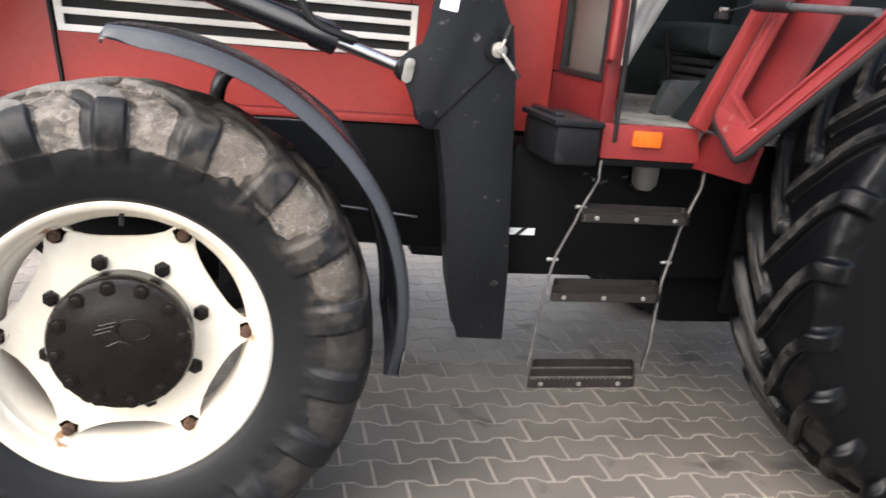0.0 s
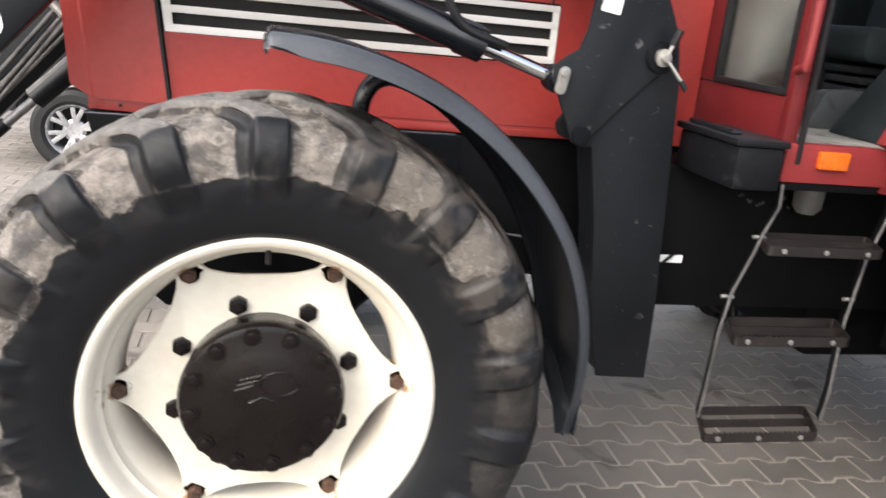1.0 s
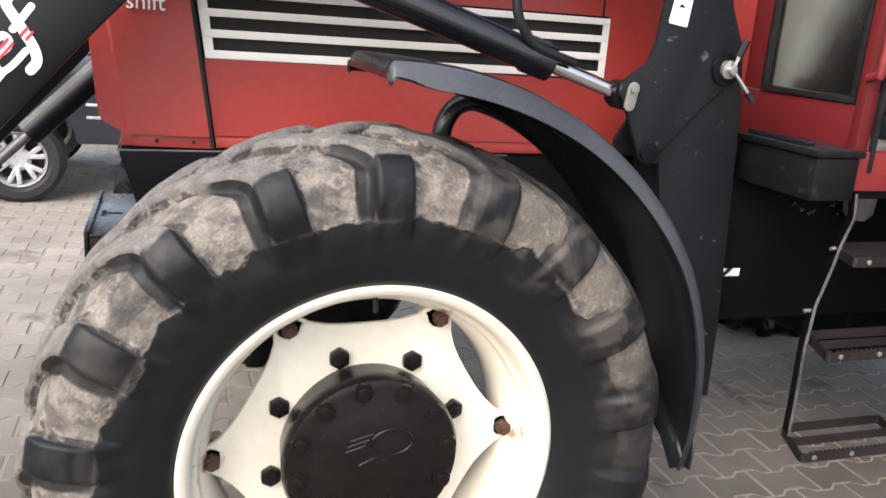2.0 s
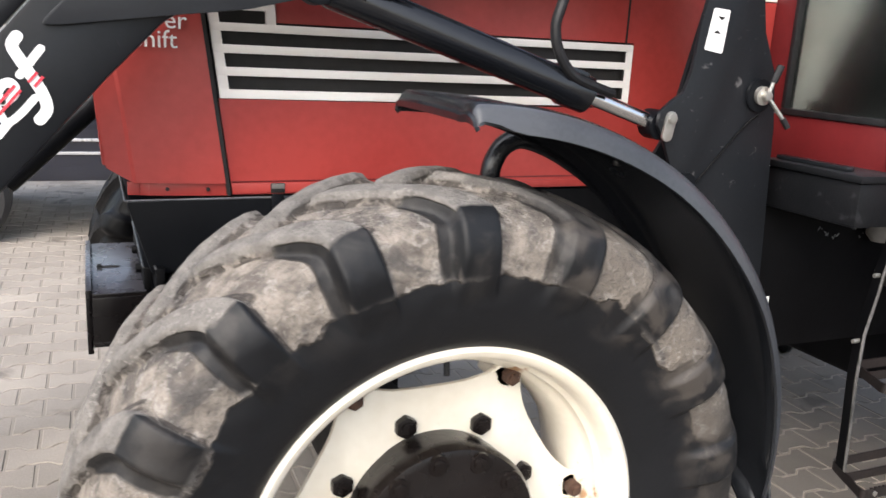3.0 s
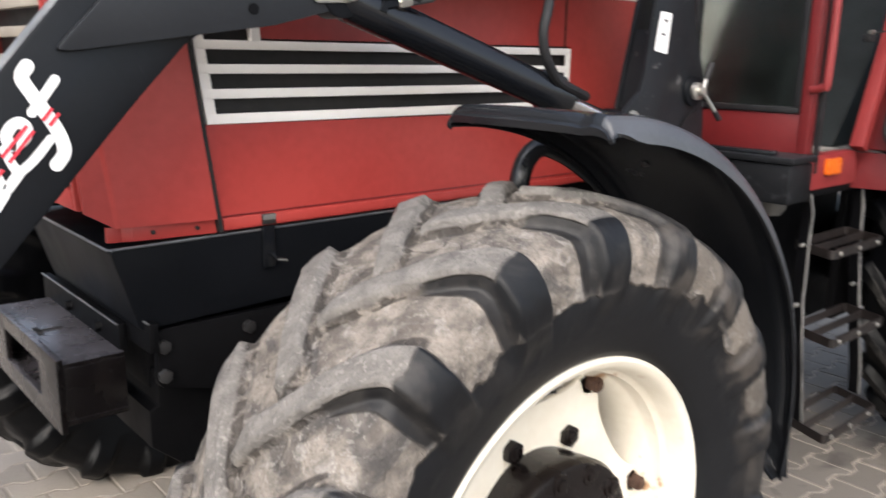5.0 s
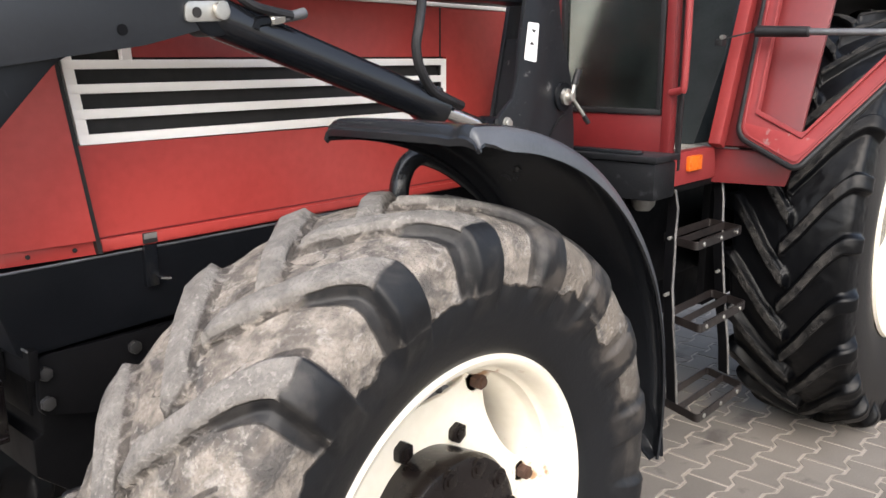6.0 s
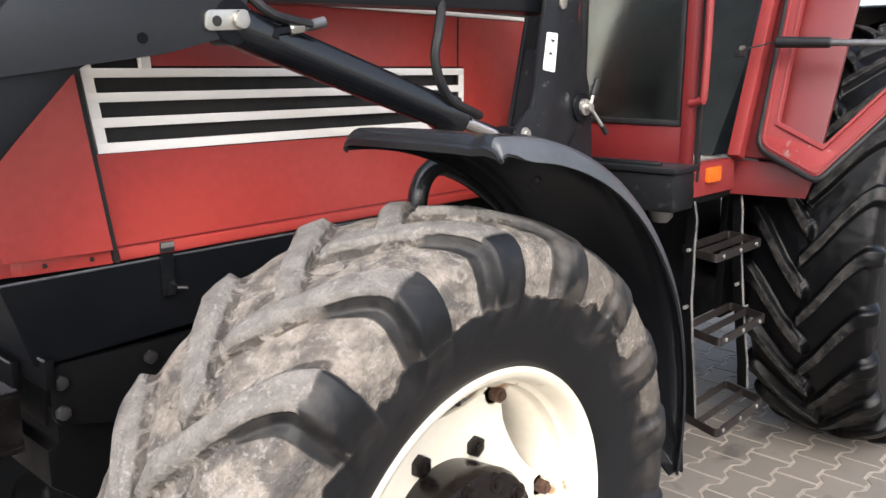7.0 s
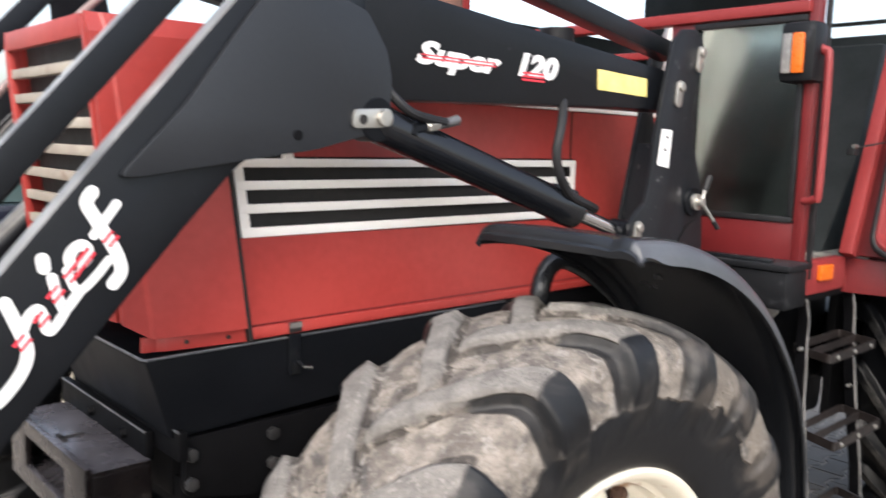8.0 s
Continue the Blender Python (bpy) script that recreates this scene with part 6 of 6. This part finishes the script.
def slant_shapes():
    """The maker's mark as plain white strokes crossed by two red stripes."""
    y = AY0 + 0.0035
    lines = [([(-0.634, 1.440), (-0.643, 1.423), (-0.631, 1.399), (-0.615, 1.372), (-0.600, 1.345), (-0.592, 1.323), (-0.592, 1.306), (-0.604, 1.290)], 0.021), ([(-0.633, 1.371), (-0.596, 1.420)], 0.015),
             ([(-0.667, 1.322), (-0.672, 1.337), (-0.663, 1.352), (-0.651, 1.357), (-0.643, 1.349), (-0.645, 1.335), (-0.659, 1.322)], 0.017), ([(-0.676, 1.318), (-0.667, 1.293), (-0.657, 1.284), (-0.636, 1.300), (-0.610, 1.330)], 0.014),
             ([(-0.698, 1.308), (-0.690, 1.276), (-0.681, 1.257), (-0.667, 1.271), (-0.657, 1.284)], 0.016), ([(-0.7115, 1.338), (-0.7095, 1.324)], 0.020),
             ([(-0.766, 1.276), (-0.750, 1.237), (-0.737, 1.195), (-0.753, 1.155), (-0.790, 1.118), (-0.830, 1.110)], 0.019), ([(-0.746, 1.219), (-0.735, 1.250), (-0.721, 1.262), (-0.712, 1.250), (-0.710, 1.230), (-0.701, 1.225), (-0.682, 1.250)], 0.015)]
    for i, (pts, w) in enumerate(lines):
        fine = []
        v = [Vector(p) for p in pts]
        for k in range(len(v) - 1):
            p0, p1, p2, p3 = v[max(k - 1, 0)], v[k], v[k + 1], v[min(k + 2, len(v) - 1)]
            fine += [0.5 * ((2 * p1) + (p2 - p0) * t + (2 * p0 - 5 * p1 + 4 * p2 - p3) * t * t + (3 * p1 - p0 - 3 * p2 + p3) * t ** 3) for t in (0.0, 0.25, 0.5, 0.75)]
        fine.append(v[-1])
        bm = bmesh.new()
        rows = []
        yf = y - 0.0006 - 0.00015 * i
        for k, p in enumerate(fine):
            d = (fine[min(k + 1, len(fine) - 1)] - fine[max(k - 1, 0)]).normalized()
            side = Vector((-d.y, d.x)) * w / 2
            rows.append([bm.verts.new((p.x + side.x, yf, p.y + side.y)), bm.verts.new((p.x - side.x, yf, p.y - side.y))])
        for p, q in zip(rows, rows[1:]):
            bm.faces.new((p[0], p[1], q[1], q[0]))
        for end, way in ((0, -1), (-1, 1)):
            d = (fine[end] - fine[1 if end == 0 else -2]).normalized()
            side = Vector((-d.y, d.x)) * w / 2
            fan = [bm.verts.new((fine[end].x + side.x * math.cos(a) + d.x * w / 2 * math.sin(a), yf, fine[end].y + side.y * math.cos(a) + d.y * w / 2 * math.sin(a))) for a in (radians(q) for q in range(0, 181, 20))]
            bm.faces.new(fan)
        bmesh.ops.recalc_face_normals(bm, faces=bm.faces)
        bmesh.ops.solidify(bm, geom=bm.faces, thickness=0.0005)
        part("mark_stroke", bm, M_STICKER, arm, "white painted stroke")
    d, s = Vector((0.643, 0.766)), Vector((0.766, -0.643))
    for x0, z0, half in ((-0.607, 1.364, 0.012), (-0.657, 1.325, 0.030), (-0.694, 1.282, 0.013), (-0.716, 1.245, 0.011), (-0.744, 1.212, 0.012)):
        for k in (-1, 1):
            p, q = Vector((x0, z0)) + s * 0.0062 * k - d * half, Vector((x0, z0)) + s * 0.0062 * k + d * half
            part("red_stripe", prism([tuple(p + s * 0.0026), tuple(q + s * 0.0026), tuple(q - s * 0.0026), tuple(p - s * 0.0026)], y - 0.0032, y - 0.0024, 0), M_LOGORED, arm)


slant_shapes()
words("lettering", "er", 0.055, (-0.360, SIDE - 0.0070, 1.470), (90, 0, -8.5), M_STICKER, bpy.data.objects["cowl_side"], "white lettering on black")
words("lettering", "shift", 0.055, (-0.425, SIDE + 0.0005, 1.428), (90, 0, -8.5), M_STICKER, bpy.data.objects["cowl_side"])
part("yellow_plate", prism([(0.650, 1.736), (0.872, 1.727), (0.876, 1.678), (0.654, 1.684)], AY0 + 0.0005, AY0 + 0.002, 0), M_YELLOW, arm, "yellow warning sticker")

# exhaust and air intake above the bonnet
part("exhaust_pipe", tube([(0.62, 3.78, 1.74), (0.62, 3.78, 2.3)], 0.068, 24), M_EXHAUST, tractor, "rusty brown exhaust pipe")
part("air_intake", tube([(1.10, 3.72, 1.74), (1.10, 3.72, 1.93)], 0.06, 24), M_BOX, tractor, "black air intake")

# ---- parked car ----


def parked_car(x_wheel, y_side):
    car = thing("parked_car", (x_wheel + 1.3, y_side + 0.9, 0), "dark off-road car with silver alloy wheels parked behind the tractor", "car")
    x0 = x_wheel
    o = [(x0 + 3.55, 0.46), (x0 + 3.60, 0.80), (x0 + 3.50, 1.08), (x0 + 3.40, 1.12), (x0 - 0.72, 1.02), (x0 - 0.83, 0.85), (x0 - 0.84, 0.46)]
    low = [(x0 - 0.80, 0.43)]
    for cx in (x0, x0 + 2.7):
        low += [(cx - 0.385 * math.cos(math.pi * k / 14), 0.425 + 0.32 * math.sin(math.pi * k / 14)) for k in range(15)]
    low.append((x0 + 3.5, 0.43))
    body = part("body", prism(low + o, y_side, y_side + 1.78, 0.03), M_CARBLACK, car, "glossy dark paint")
    part("roof", prism([(x0 + 0.95, 1.55), (x0 + 1.20, 1.73), (x0 + 1.35, 1.775), (x0 + 3.25, 1.775), (x0 + 3.36, 1.55), (x0 + 3.30, 1.55), (x0 + 3.2, 1.70), (x0 + 1.4, 1.70), (x0 + 1.22, 1.66), (x0 + 1.05, 1.55)], y_side + 0.13, y_side + 1.65, 0.01), M_CARSILVER, body, "silver-grey roof")
    part("windows", prism([(x0 + 0.46, 1.08), (x0 + 1.20, 1.68), (x0 + 1.36, 1.72), (x0 + 3.22, 1.72), (x0 + 3.42, 1.09)], y_side + 0.12, y_side + 1.66, 0.01), M_CARGLASS, body, "pale reflecting car windows")
    for xa, xb in ((x0 + 0.44, x0 + 1.22), (x0 + 1.55, x0 + 1.60), (x0 + 2.5, x0 + 2.56)):
        part("window_pillar", bar((xa, y_side + 0.115, 1.085), (xb, y_side + 0.115, 1.71), 0.03, 0.06, 0.005), M_CARSILVER, body)
    for z in (0.61, 0.70):
        part("side_moulding", box(x0 + 0.46, x0 + 2.2, y_side - 0.015, y_side + 0.01, z, z + 0.02, 0.004), M_ALLOY, body)
    for cx in (x_wheel, x_wheel + 2.7):
        for yy, f in ((y_side + 0.12, 1), (y_side + 1.66, -1)):
            hub = (cx, yy, 0.305)
            wheel = part("wheel", revolve([(-0.10, 0.185), (-0.11, 0.193), (-0.10, 0.198), (0.1, 0.198), (0.1, 0.17), (-0.06, 0.17)], 48, closed=True, flip=f), M_ALLOY, car, "silver alloy wheel", at=hub)
            part("tyre", revolve([(-0.10, 0.198), (-0.125, 0.225), (-0.125, 0.272), (-0.10, 0.305), (0.10, 0.305), (0.125, 0.272), (0.1, 0.198)], 48, closed=True, flip=f), M_RUBBER, wheel, at=hub)
            bm = revolve([(-0.07, 0), (-0.075, 0.06), (-0.06, 0.085), (-0.05, 0.0)], 24, flip=f)
            for k in range(6):
                a0 = radians(60 * k + 20)
                for d in (-12, 12):
                    a1 = a0 + radians(d)
                    bar((0.06 * math.cos(a0), -0.068 * f, 0.06 * math.sin(a0)), (0.18 * math.cos(a1), -0.085 * f, 0.18 * math.sin(a1)), 0.03, 0.034, 0.006, bm)
            part("spokes", bm, M_ALLOY, wheel, at=hub)
            part("brake_disc", revolve([(0.0, 0.0), (0.0, 0.165), (0.02, 0.165), (0.02, 0)], 32, flip=f), M_DARK, wheel, at=hub)
    return car


parked_car(-1.34, 7.58)

# ---- paving ----
PL, PW, JOINT = 0.2029, 0.1368, 0.0100
PX0, PY_0, PTURN = 0.878, 3.2944, radians(-0.45)


def paver_outline():
    d, q, t = 0.0140, PL / 4, 0.016
    xs = [-PL / 2, -q - t, -q + t, q - t, q + t, PL / 2]
    ws = [d, d, -d, -d, d, d]
    g = JOINT / 2
    up = [(max(min(x, PL / 2 - g), -PL / 2 + g), PW / 2 + w - g) for x, w in zip(xs, ws)]
    return up[::-1] + [(x, -y) for x, y in up]


def paver_geometry():
    o = paver_outline()
    k = len(o)
    vs = [(x, y, -0.012) for x, y in o] + [(x, y, -0.004) for x, y in o] + [(x * 0.972, y * 0.955, 0.0) for x, y in o]
    fs = [(i, (i + 1) % k, k + (i + 1) % k, k + i) for i in range(k)] + [(k + i, k + (i + 1) % k, 2 * k + (i + 1) % k, 2 * k + i) for i in range(k)]
    half = k // 2
    for i in range(half - 1):
        fs.append((2 * k + i, 2 * k + i + 1, 2 * k + k - 2 - i, 2 * k + k - 1 - i))
    return vs, fs


pv, pf = paver_geometry()
paver_me = bpy.data.meshes.new("paver")
paver_me.from_pydata(pv, [], [f[::-1] for f in pf])
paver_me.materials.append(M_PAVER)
paver_me.validate()
ct, st = math.cos(PTURN), math.sin(PTURN)
rest_v, rest_f = [], []
rng = random.Random(4)
for j in range(-62, 82):
    for i in range(-62, 50):
        lx, ly = (i + 0.5 * (j % 2)) * PL, j * PW
        x, y = PX0 + lx * ct - ly * st, PY_0 + lx * st + ly * ct
        if not (-10 < x < 10 and -5 < y < 14.5):
            continue
        dz, tx, ty = rng.uniform(-0.0012, 0.0008), rng.uniform(-0.4, 0.4), rng.uniform(-0.4, 0.4)
        single = (0.75 < x < 2.7 and 2.15 < y < 4.05) or (-1.3 < x < -0.55 and 3.9 < y < 5.9)
        m = pose(x, y, dz, tx, ty, math.degrees(PTURN))
        if single:
            ob = new("paver", paver_me)
            ob.parent = ground
            ob.matrix_parent_inverse = WORLD_OF["ground"].inverted()
            ob.matrix_basis = m
        else:
            base = len(rest_v)
            rest_v += [tuple(m @ Vector(v)) for v in pv]
            rest_f += [tuple(base + q for q in f[::-1]) for f in pf]
me = bpy.data.meshes.new("paving")
me.from_pydata(rest_v, [], rest_f)
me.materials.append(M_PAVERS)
paving = new("paving", me)
place(paving, ground, (0, 0, 0))
tagged(paving, "grey-brown interlocking concrete pavers with sandy joints", kind="stuff")
